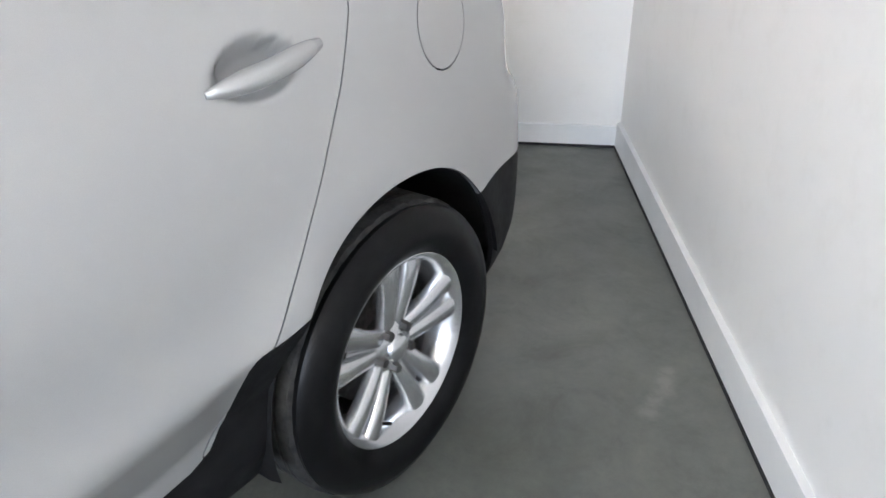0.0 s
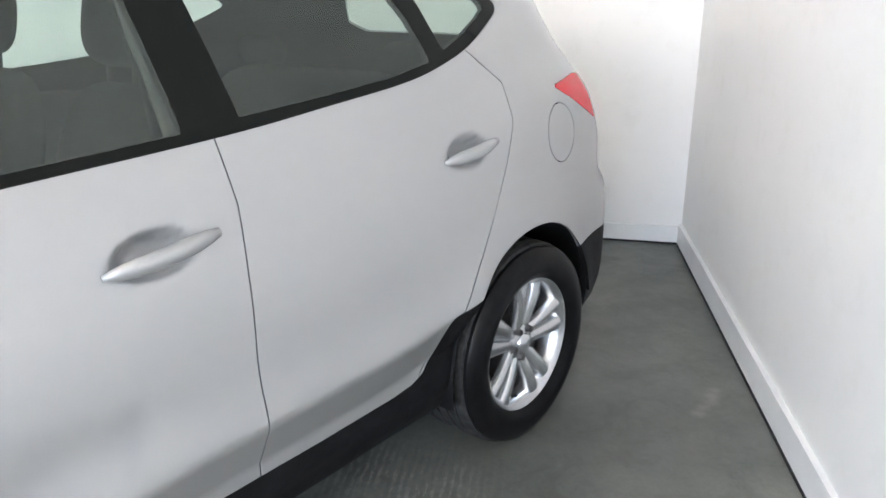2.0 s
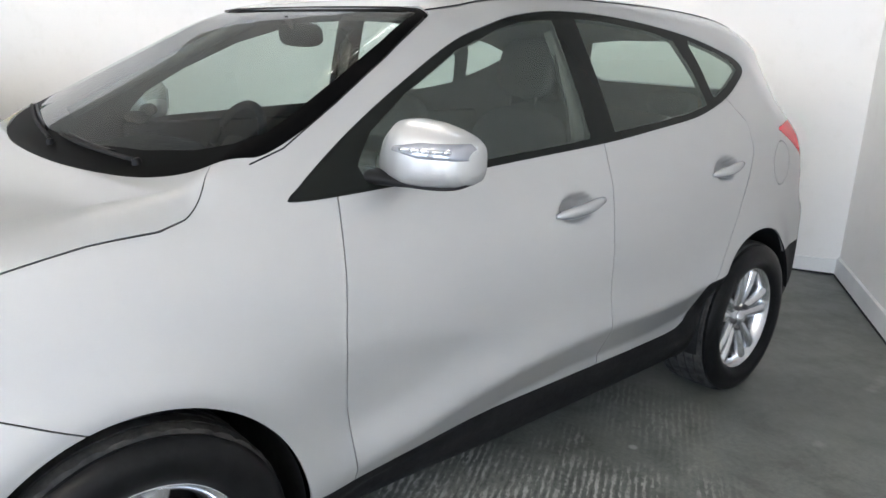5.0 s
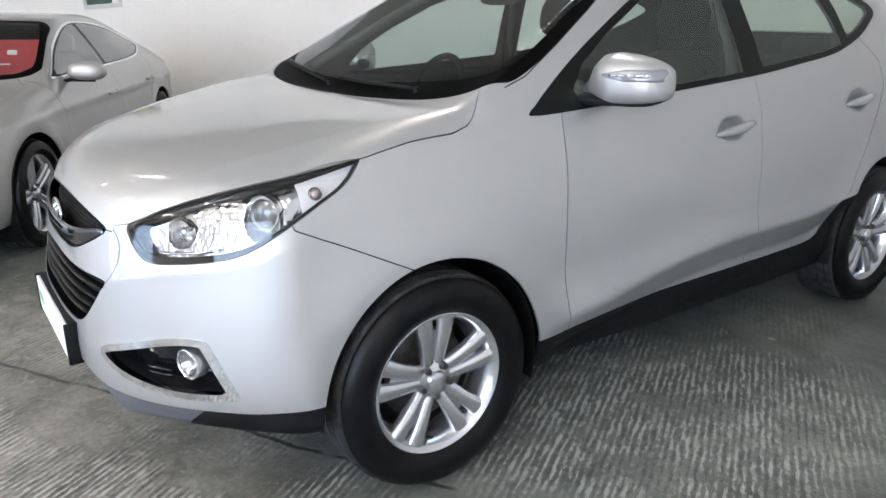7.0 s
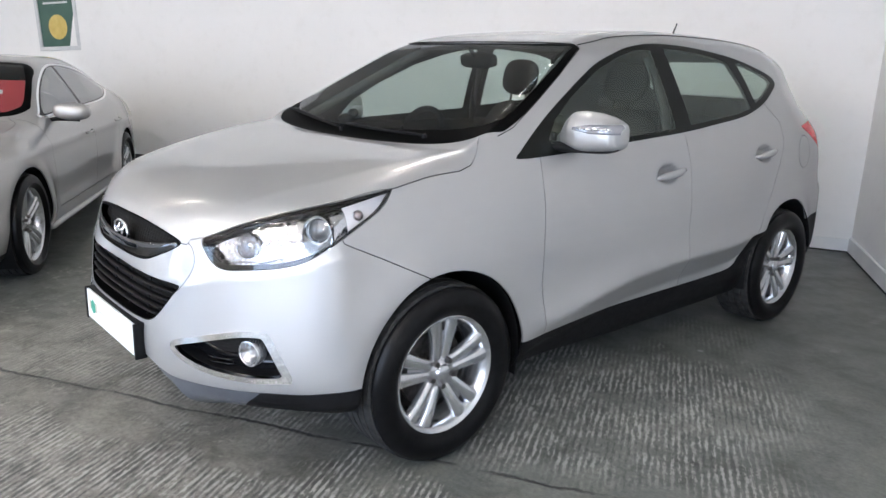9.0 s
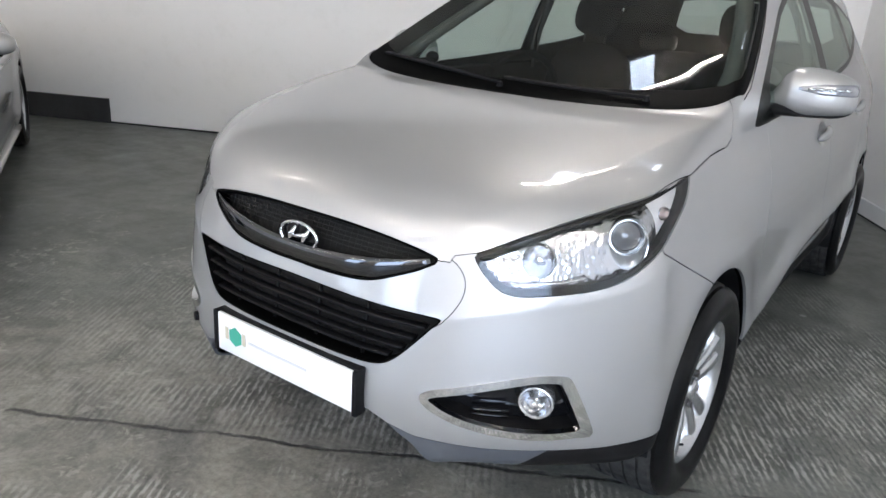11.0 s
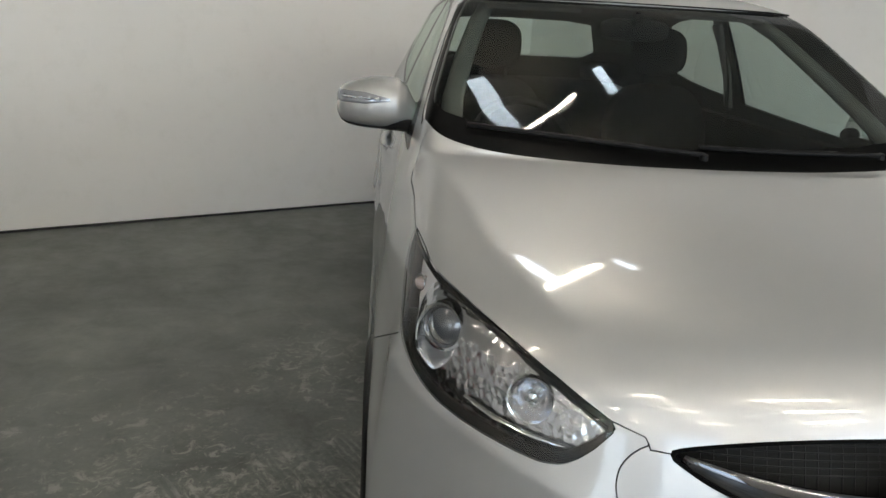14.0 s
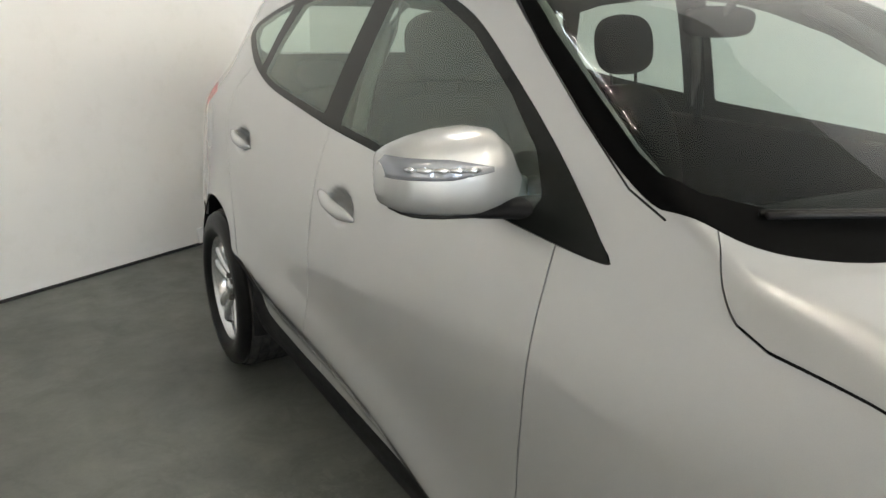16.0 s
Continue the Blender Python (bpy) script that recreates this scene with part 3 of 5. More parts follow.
v, f = joined([slab([at(0, 0, 0), at(0.026, 0.026, 0), at(0.026, ROOM_W, 0), at(0, ROOM_W, 0)], 0.0, 0.0118),
               slab([at(0, 0, 0), at(ROOM_U, 0, 0), at(ROOM_U, 0.022, 0), at(0.026, 0.022, 0)], 0.0, 0.0118)])
plain("trim_joint", v, f, DARKJOINT, "dark open joint between skirting and floor", "joint")

# framed poster and a dark low board on the back wall
BOARD = grained(material("dark_board", (0.03, 0.03, 0.032), 0.5), (0.025, 0.025, 0.027), (0.045, 0.045, 0.046), 6)
v, f = slab([at(6.85, 0, 0), at(ROOM_U, 0, 0), at(ROOM_U, 0.03, 0), at(6.85, 0.03, 0)], 0.0, 0.24)
plain("trim_board", v, f, BOARD, "dark low board along the foot of the back wall", "skirting")
POSTER_GREEN = grained(material("poster_green", (0.05, 0.11, 0.09), 0.5), (0.045, 0.10, 0.08), (0.06, 0.13, 0.10), 5)
POSTER_GOLD = grained(material("poster_gold", (0.62, 0.47, 0.13), 0.5), (0.55, 0.40, 0.10), (0.68, 0.53, 0.18), 9)
FRAMEGREY = grained(material("pale_frame", (0.6, 0.61, 0.62), 0.4), (0.56, 0.57, 0.58), (0.64, 0.65, 0.66), 12)
pm = Matrix(((U.x, 0, W.x, 0), (U.y, 0, W.y, 0), (0, 1, 0, 0), (0, 0, 0, 1)))
pm.translation = at(9.1, 0.004, 1.91)
poster = thing("framed_poster", "framed dark green poster with a gold disc on the white wall", "poster", pm)
for lo, hi in (((-.335, -.455, 0), (.335, -.405, .025)), ((-.335, .405, 0), (.335, .455, .025)), ((-.335, -.405, 0), (-.285, .405, .025)), ((.285, -.405, 0), (.335, .405, .025))):
    box_part("poster_rail", lo, hi, FRAMEGREY, poster, 0.004)
box_part("poster_print", (-.285, -.405, .002), (.285, .405, .010), POSTER_GREEN, poster, 0.0)
bm = bmesh.new()
bmesh.ops.create_circle(bm, cap_ends=True, segments=40, radius=.15, matrix=Matrix.Translation((0, -.17, .0125)))
part("gold_disc", bm, POSTER_GOLD, poster, "gold disc", False)
for y, w, col in ((.33, .20, POSTER_GOLD), (.27, .22, POSTER_GOLD), (.18, .18, FRAMEGREY), (.12, .20, FRAMEGREY)):
    box_part("printed_bar", (-w, y - .012, .0102), (w, y + .012, .0118), col, poster, 0.0)

# fluorescent tubes under the ceiling
TUBE = bpy.data.materials.new("lit_tube")
TUBE.use_nodes = True
bsdf(TUBE).inputs["Emission Color"].default_value = (1.0, 0.91, 0.76, 1)
bsdf(TUBE).inputs["Emission Strength"].default_value = TUBE_GLOW
BATTEN = grained(material("white_batten", (0.75, 0.75, 0.74), 0.4), (0.7, 0.7, 0.69), (0.78, 0.78, 0.77), 6)


def tube_light(centre, way, length=0.95):
    ang = math.degrees(math.atan2(way.y, way.x))
    root = thing("tube_light", "lit fluorescent batten light hung under the ceiling", "ceiling light", pose(centre.x, centre.y, centre.z, 0, 0, ang), "tube lights")
    box_part("batten", (-length / 2, -0.03, 0.03), (length / 2, 0.03, 0.08), BATTEN, root, 0.006)
    lathe("tube", [(0.0001, -length / 2 + 0.03), (0.014, -length / 2 + 0.03), (0.014, length / 2 - 0.03), (0.0001, length / 2 - 0.03)], TUBE, root, 12, None, "glowing white tube")
    for s in (-1, 1):
        box_part("end_cap", (s * (length / 2 - 0.02) - 0.015, -0.018, -0.018), (s * (length / 2 - 0.02) + 0.015, 0.018, 0.04), BATTEN, root, 0.003)
        sweep("hanger", [(s * length * 0.35, 0, 0.078), (s * length * 0.35, 0, ROOM_H - centre.z)], 0.004, BATTEN, root, 6)
    return root


tube_light(Vector((-0.14, -0.18, 3.08)), Vector((0.72, 0.69, 0)))
for p in [at(u, 4.4, 3.08) for u in (6.0, 9.0, 12.0)] + [at(u, w, 3.08) for u in (1.4, 3.6, 6.0, 9.0, 12.0) for w in (6.9, 8.0, 9.2)]:
    tube_light(p, U)

# two small bright roof lights in the ceiling over the car
ROOFLIGHT = bpy.data.materials.new("roof_light_pane")
ROOFLIGHT.use_nodes = True
bsdf(ROOFLIGHT).inputs["Emission Color"].default_value = (0.72, 0.86, 1.0, 1)
bsdf(ROOFLIGHT).inputs["Emission Strength"].default_value = 9
for x, y, sx, sy in ((-0.36, 0.05, 0.085, 0.22), (0.47, 0.40, 0.04, 0.11)):
    root = thing("roof_light", "small pale blue roof light set in the ceiling", "roof light", pose(x, y, ROOM_H - 0.004, 0, 0, 26), "roof lights")
    box_part("light_pane", (-sx, -sy, -0.006), (sx, sy, 0.0), ROOFLIGHT, root, 0.0, "bright daylight pane")
    for lo, hi in (((-sx - .02, -sy - .02, -.02), (-sx - .001, sy + .02, 0)), ((sx + .001, -sy - .02, -.02), (sx + .02, sy + .02, 0)), ((-sx - .001, -sy - .02, -.02), (sx + .001, -sy - .001, 0)), ((-sx - .001, sy + .001, -.02), (sx + .001, sy + .02, 0))):
        box_part("light_rim", lo, hi, BATTEN, root, 0.002)

# ---- the shape of the two cars: half width, side outline and their blend ----
SUV_SIDE = spline([(-1.90, .21), (-2.13, .25), (-2.195, .36), (-2.215, .48), (-2.205, .62), (-2.185, .74), (-2.155, .85), (-2.118, .930), (-2.078, .972), (-2.02, 1.006),
                   (-1.9, 1.044), (-1.75, 1.078), (-1.5, 1.120), (-1.30, 1.143), (-1.245, 1.149), (-1.215, 1.158), (-1.16, 1.188), (-1.0, 1.272), (-.72, 1.412), (-.45, 1.545), (-.2, 1.618), (.2, 1.655),
                   (.7, 1.662), (1.2, 1.645), (1.6, 1.603), (1.85, 1.55), (1.93, 1.40), (2.07, 1.15), (2.13, 1.0), (2.13, .88), (2.20, .78),
                   (2.21, .55), (2.15, .36), (1.95, .27), (1.0, .22), (0, .21), (-1.0, .21)], 8)
SUV_Z = np.array([.15, .25, .35, .45, .55, .65, .75, .85, .95, 1.05, 1.15, 1.25, 1.35, 1.45, 1.55, 1.65, 1.8])
SUV_X = np.array([.77, .83, .874, .876, .872, .870, .870, .862, .844, .818, .786, .749, .707, .660, .610, .550, .45])
HANDLES = ((.09, .985), (1.045, 1.028))


def suv_width(y, z):
    w = np.zeros_like(z)
    for dz, k in ((-.05, .25), (0, .5), (.05, .25)):
        w = w + k * np.interp(z + dz, SUV_Z, SUV_X)
    w = w - .045 * ss(-.9, -2.3, y) * ss(.6, .9, z) - .01 * ss(-.4, -1.1, y) * ss(.9, 1.15, z)
    w = w - .038 * ss(-1.6, -2.15, y) * ss(.85, .62, z)
    w = w - .085 * ss(1.3, 2.15, y) - .055 * ss(1.35, 1.9, y) * ss(1.1, 1.3, z) - .015 * ss(.9, 1.5, y) * ss(1.25, 1.5, z)
    w = w + .030 * np.exp(-((y - 1.6) / .45) ** 2 - ((z - 1.1) / .16) ** 2)
    for yc, a in ((-1.32, .012), (1.32, .014)):
        r = np.hypot(y - yc, z - .345)
        w = w + a * np.exp(-((r - .42) / .08) ** 2) * ss(.15, .4, z)
    # flare to a crease above the sill, tucked in below it
    d = z - np.interp(y, [-1.2, -.8, -.6, -.39, -.19, .1, .35, .6, .76, .85, .95, 1.4], [.385, .43, .46, .50, .53, .55, .554, .557, .568, .585, .596, .62])
    k = ss(-1.0, -.70, y) * ss(1.25, 1.0, y)
    w = w + k * np.where(d > 0, .021 * np.exp(-(d / .09) ** 2), .021 + .50 * np.maximum(d, -.11))
    # finger hollows behind the handles
    for yc, zc in HANDLES:
        w = w - .039 * np.exp(-(((y - yc + .004) / .072) ** 2 + ((z - zc - .002) / .036) ** 2) ** 3)
    return w


def suv(x, y, z):
    x = np.abs(x)
    wf, wr = ss(-.1, -1.9, y), ss(.6, 2.0, y)
    bend = .7 * x ** 3.2 * (.4 + .6 * ss(-1.0, -2.0, y)) * wf - .34 * x * x * wr
    crown = x * x * (.008 * ss(-2.1, -1.6, y) * ss(-.7, -1.2, y) + .035 * ss(-.6, -.1, y))
    # a crease along each side of the bonnet
    e = x - np.interp(y, [-2.1, -1.96, -1.8, -1.7, -1.32, -1.1], [.44, .545, .605, .645, .712, .745])
    e = np.sqrt(e * e + .000012) * np.where(e > 0, 1 / .055, 1 / .16)
    crown = crown - .010 * np.exp(-e) * ss(-2.12, -1.9, y) * ss(-.95, -1.15, y)
    # the lower lip rises towards the front corners
    lift = .082 * ss(.28, .58, x) * ss(-1.2, -1.5, y) * ss(.46, .26, z)
    f1 = signed(SUV_SIDE, y - bend, z + crown - lift)
    f2 = (x - suv_width(y, z)) * .97
    # a shoulder round the foot of the lamp and on to the lower grille
    h = z - np.interp(x, [.40, .46, .54, .59, .67, .73, .79, .83], [.70, .732, .759, .771, .790, .803, .820, .846])
    h = np.sqrt(h * h + .00002) * np.where(h > 0, 1 / .035, 1 / .065)
    shoulder = .011 * np.exp(-h) * ss(.38, .50, x) * ss(-1.62, -1.80, y)
    return -shoulder + smax(f1, f2, 0.10 - .068 * ss(-.2, -.45, y) * ss(1.10, 1.2, z) - .03 * ss(-1.0, -1.6, y) - .02 * ss(-.8, -1.3, y) * ss(.85, 1.0, z))

COUPE_SIDE = spline([(-2.0, .17), (-2.32, .20), (-2.42, .30), (-2.44, .45), (-2.43, .60), (-2.38, .72), (-2.28, .79), (-2.0, .86), (-1.6, .925), (-1.2, .965), (-1.05, .985), (-.98, 1.005),
                     (-.75, 1.12), (-.45, 1.255), (-.15, 1.355), (.15, 1.405), (.5, 1.415), (.95, 1.385), (1.45, 1.285), (1.9, 1.15), (2.25, 1.03), (2.42, .97), (2.46, .88), (2.45, .70), (2.47, .52), (2.42, .32), (2.2, .22), (1.0, .17), (-1.0, .17)], 6)
COUPE_Z = np.array([.1, .2, .3, .4, .5, .6, .7, .8, .9, 1.0, 1.1, 1.2, 1.3, 1.4, 1.5])
COUPE_X = np.array([.84, .90, .935, .945, .94, .938, .935, .925, .895, .845, .79, .73, .665, .59, .50])


def coupe(x, y, z):
    x = np.abs(x)
    w = np.zeros_like(z)
    for dz, k in ((-.04, .25), (0, .5), (.04, .25)):
        w = w + k * np.interp(z + dz, COUPE_Z, COUPE_X)
    w = w - .10 * ss(-1.3, -2.5, y) - .10 * ss(1.5, 2.5, y) - .10 * ss(.6, 1.9, y) * ss(.95, 1.2, z)
    w = w + .012 * np.exp(-((z - .80) / .035) ** 2) * ss(-1.9, -1.6, y) - .02 * np.exp(-((z - .42) / .10) ** 2) * ss(-1.1, -.8, y) * ss(1.1, .8, y)
    for yc in (-1.455, 1.455):
        r = np.hypot(y - yc, z - .34)
        w = w + .022 * np.exp(-((r - .42) / .09) ** 2) * ss(.15, .4, z)
    bend = .42 * x ** 2.8 * ss(-.1, -2.2, y) - .25 * x * x * ss(.4, 2.2, y)
    f1 = signed(COUPE_SIDE, y - bend, z + .04 * x * x)
    return smax(f1, (x - w) * .97, .09)

# ---- the silver car: panels cut from one smooth skin ----
car = thing("compact_suv", "silver five-door family car with dark windows, parked on the concrete floor", "car")
SKIN = skin(suv, -1.45, 1.4, 0.62, 210, 75, 250)
GAP = 0.0017
RIGHT = [("x", 1, 0.30)]
half = SKIN
# the nose looks along this way, for outlines round the front corner
NOSE_U = (0.8, 0.6, 0)


def pair(sheet, name, mat, depth=0.008, parent=None, label="", parents=None):
    """A panel on each side."""
    a = sheet.build(name, mat, parents[0] if parents else (parent or car), depth, label)
    b = sheet.mirrored().build(name, mat, parents[1] if parents else (parent or car), depth, label)
    return a, b


def disc(yc, zc, r):
    return lambda v: np.maximum(np.hypot(v[:, 1] - yc, v[:, 2] - zc) - r, 0.45 - v[:, 0])


ARCHES = ((-1.32, 0.352, 0.392), (1.33, 0.352, 0.405))
for a in ARCHES:
    _, half = half.split(disc(*a))
body_all = half

# outlines
DLO = spline([(-.905, 1.112), (-.60, 1.122), (-.18, 1.147), (.30, 1.175), (.60, 1.203), (.85, 1.229), (1.0, 1.257), (1.15, 1.300), (1.28, 1.356), (1.372, 1.408),
              (1.335, 1.450), (1.20, 1.490), (.98, 1.535), (.70, 1.570), (.45, 1.588), (.20, 1.588), (.0, 1.565), (-.13, 1.533), (-.31, 1.476), (-.55, 1.358), (-.735, 1.252), (-.89, 1.143)], 5)
WIN_F = [(-.70, 1.140), (-.40, 1.156), (-.10, 1.172), (.21, 1.190), (.165, 1.560), (.02, 1.548), (-.10, 1.520), (-.30, 1.455), (-.52, 1.345), (-.66, 1.255), (-.72, 1.18)]
WIN_R = [(.345, 1.205), (.60, 1.225), (.83, 1.248), (.985, 1.275), (.945, 1.39), (.86, 1.515), (.70, 1.545), (.45, 1.565), (.285, 1.568)]
WIN_Q = [(1.05, 1.300), (1.15, 1.335), (1.25, 1.378), (1.315, 1.412), (1.285, 1.440), (1.15, 1.482), (.955, 1.522), (1.01, 1.42)]
dlo_in, half = half.split(outline(DLO, "yz", RIGHT), 0.001)
glass_panes = []
for w in (WIN_F, WIN_R, WIN_Q):
    g, dlo_in = dlo_in.split(outline(w, "yz", RIGHT), 0.0)
    glass_panes.append(g)

# windscreen, seen from above
SCREEN_EDGE = spline([(0, -1.258), (.25, -1.246), (.50, -1.200), (.65, -1.148), (.725, -1.092), (.751, -1.01), (.745, -.91), (.713, -.745), (.667, -.56), (.610, -.372), (.57, -.362), (.35, -.382), (0, -.388),
                      (-.3, -.39), (-.3, -1.258)], 4)
screen, half = half.split(outline(SCREEN_EDGE, "xy", [("z", 1, 1.05), ("y", -1, -.2)]), 0.0)
INNER = [(-.1, -1.165), (.2, -1.155), (.45, -1.115), (.61, -1.065), (.695, -1.010), (.727, -.955), (.722, -.895), (.688, -.740), (.643, -.556), (.588, -.388), (.3, -.402), (-.1, -.408)]
pane, frit = screen.split(outline(INNER, "xy"), 0.0)

# lamps, grilles, fog pockets
HEADLAMP = [(.480, -2.066, .884), (.595, -1.962, .949), (.690, -1.830, .993), (.728, -1.700, 1.017), (.772, -1.500, 1.050), (.800, -1.560, .992), (.806, -1.640, .950), (.812, -1.745, .898),
            (.785, -1.838, .845), (.742, -1.905, .819), (.648, -1.990, .804), (.572, -2.045, .799), (.527, -2.062, .830)]
hl_poly, corners = [], [(p[0] * .8 + p[1] * .6, p[2]) for p in HEADLAMP]
for i, (a, b) in enumerate(corners):
    # rounded corners but for the two drawn-out tips
    if i in (0, 4):
        hl_poly.append((a, b))
        continue
    for j in (i - 1, (i + 1) % len(corners)):
        hl_poly.append((a * .74 + corners[j][0] * .26, b * .74 + corners[j][1] * .26))
FRONT = [("y", -1, -1.3)]
lamp, half = half.split(outline(hl_poly, (NOSE_U, "z"), FRONT + [("x", 1, .3)]), 0.001)
TAIL = [(1.54, 1.165), (1.76, 1.187), (1.90, 1.175), (2.2, 1.165), (2.2, .96), (1.95, 1.0), (1.82, 1.035), (1.68, 1.10)]
tail, half = half.split(outline(TAIL, "yz", RIGHT), 0.001)
NOSE = [("y", -1, -1.75)]
UPPER = spline([(-.3, .901), (0, .902), (.17, .900), (.31, .888), (.415, .864), (.385, .835), (.335, .811), (.258, .781), (.185, .770), (.08, .766), (0, .766), (-.3, .766)], 4)
LOWER = spline([(-.3, .735), (0, .735), (.29, .731), (.42, .730), (.455, .727), (.43, .695), (.395, .652), (.35, .603), (.30, .578), (.20, .572), (0, .570), (-.3, .570)], 4)
FOG = spline([(.436, .527), (.525, .560), (.64, .594), (.70, .598), (.722, .580), (.765, .455), (.745, .444), (.67, .441), (.56, .460), (.475, .490)], 4)
upper, half = half.split(outline(UPPER, "xz", NOSE), 0.0)
lower, half = half.split(outline(LOWER, "xz", NOSE), 0.0)
fog, half = half.split(grow(outline(FOG, "xz", NOSE), 0.010), 0.0)

# black lower parts
CLAD = [(-.955, .385), (-.60, .398), (-.23, .404), (.20, .406), (.44, .406), (.70, .411), (.772, .419), (.813, .437), (.845, .478), (.866, .545), (.882, .585), (.90, .596), (.955, .602), (1.03, .612), (1.05, .4), (1.05, .0), (-1.0, .0)]
clad, half = half.split(outline(CLAD, "yz", [("x", 1, -1)]), 0.001)
REARLOW = [(1.55, .590), (1.70, .600), (1.95, .605), (2.5, .615), (2.5, -.1), (1.4, -.1)]
rear_low, half = half.split(outline(REARLOW, "yz"), 0.001)
VALANCE = [(-.1, .447), (.27, .447), (.335, .425), (.41, .403), (.55, .397), (.79, .392), (.95, .41), (.95, -.1), (-.1, -.1)]
valance, half = half.split(outline(VALANCE, "xz", [("y", -1, -1.5)]), 0.001)
# the middle of the lower bumper stands open under the plate
MOUTH = [(-.1, .447), (.285, .447), (.34, .425), (.40, .375), (.44, .29), (.46, -.1), (-.1, -.1)]
mouth_fn = outline(MOUTH, "xz", [("y", -1, -1.75)])
_, valance = valance.split(mouth_fn, 0.0)
_, half = half.split(mouth_fn, 0.0)
under, half = half.split(lambda v: v[:, 2] - 0.27, 0.0)
under_front, under_rear = under.split(lambda v: v[:, 1], 0.0)

# bonnet
BONNET = [(-.3, -2.2), (0, -2.2), (.25, -2.2), (.44, -2.12), (.445, -2.085), (.482, -2.062), (.54, -2.035), (.622, -1.985), (.722, -1.848), (.765, -1.70), (.790, -1.52), (.787, -1.36), (.790, -1.22), (.783, -1.16), (.765, -1.115),
          (.722, -1.062), (.70, -1.03), (.55, -.9), (-.3, -.9)]
bonnet_fn = outline(BONNET, "xy", [("z", 1, .86), ("y", -1, -.9)])


def bonnet_edge(v):
    """The bonnet, with a straight seam from the lamp's inner tip to the grille."""
    tip = np.maximum.reduce([v[:, 0] - .55, .38 - v[:, 0], v[:, 1] + 1.85, .868 + .27 * (v[:, 0] - .415) - v[:, 2]])
    return np.minimum(bonnet_fn(v), tip)


bonnet, half = half.split(bonnet_edge, 0.0010)
# bumper behind a seam from lamp to wheel arch, and the panel between the grilles
BUMPER = [(-2.5, 1.2), (-1.80, 1.2), (-1.742, .893), (-1.587, .819), (-1.41, .731), (-1.40, .3), (-1.40, -.2), (-2.5, -.2)]
bumper, half = half.split(outline(BUMPER, "yz"), GAP)
MASK = spline([(-.3, .96), (.30, .93), (.435, .872), (.478, .838), (.490, .800), (.483, .765), (.462, .728), (.43, .70), (.30, .62), (-.3, .62)], 3)
mask, bumper = bumper.split(outline(MASK, "xz", NOSE), GAP * 0.7)

# doors
DOOR_F = [(-.790, 1.20), (-.792, 1.105), (-.803, .935), (-.815, .80), (-.818, .60), (-.80, .43), (-.79, .2), (.262, .2), (.260, .56), (.262, .72), (.272, .90), (.285, 1.04), (.274, 1.17), (.27, 1.3)]
DOOR_R = [(.262, .2), (.260, .56), (.262, .72), (.272, .90), (.285, 1.04), (.274, 1.17), (.27, 1.3), (1.12, 1.32), (1.262, 1.20), (1.265, 1.09), (1.204, .968), (1.115, .828), (1.037, .723), (.92, .585), (.80, .44), (.8, .2)]
door_f, half = half.split(outline(DOOR_F, "yz", RIGHT), GAP)
door_r, half = half.split(outline(DOOR_R, "yz", RIGHT), GAP)
fender, half = half.split(lambda v: np.maximum(np.maximum(v[:, 1] + .79, v[:, 2] - 1.135 - .9 * (v[:, 1] + 1.0)), .2 - v[:, 0]), 0.0)
fuel, half = half.split(lambda v: np.maximum(np.hypot((v[:, 1] - 1.535) / 1.0, v[:, 2] - 1.018) - .095, .4 - v[:, 0]), GAP * 1.1)

REARGLASS = [(-.1, 1.295), (.44, 1.30), (.51, 1.34), (.46, 1.51), (.3, 1.53), (-.1, 1.535)]
rearglass, half = half.split(outline(REARGLASS, "xz", [("y", 1, 1.7)]))

# build the panels
bonnet.both().build("bonnet", PAINT, car, 0.010)
bumper.both().build("front_bumper", PAINT, car, 0.010)
mask.both().build("grille_surround", PAINT, car, 0.008)
half.both().build("body_shell", PAINT, car, 0.010)
pair(fender, "front_wing", PAINT, 0.010)
doors_f = pair(door_f, "front_door", PAINT, 0.010)
doors_r = pair(door_r, "rear_door", PAINT, 0.010)
pair(fuel, "fuel_flap", PAINT, 0.006)
pair(dlo_in, "window_surround", TRIM, 0.004, label="black window surround and pillars")
pair(glass_panes[0], "front_window", GLASS, 0, parents=doors_f, label="tinted side glass")
pair(glass_panes[1], "rear_window", GLASS, 0, parents=doors_r, label="tinted side glass")
pair(glass_panes[2], "quarter_window", GLASS, 0, label="tinted quarter glass")
pane.moved(-.005).both().build("windscreen", SCREEN, car, 0, "clear curved windscreen")
frit.moved(-.005).both().build("windscreen_border", FRIT, car, 0, "black border of the windscreen")
clad.both().build("sill_cladding", PLASTIC, car, 0.01, "black plastic sill cladding")
rear_low.both().build("rear_bumper_cladding", PLASTIC, car, 0.01, "black plastic lower rear bumper")
valance_mid, valance_end = valance.split(lambda v: v[:, 0] - (.625 + 1.1 * (v[:, 2] - .33)), 0.0)
valance_mid.both().build("front_valance", GREYPLASTIC, car, 0.01, "grey lower front valance")
pair(valance_end, "valance_end", PLASTIC, 0.01, label="black end of the front valance")
under_front.both().build("underbody", VOID, car, 0)
under_rear.both().build("underbody", VOID, car, 0)

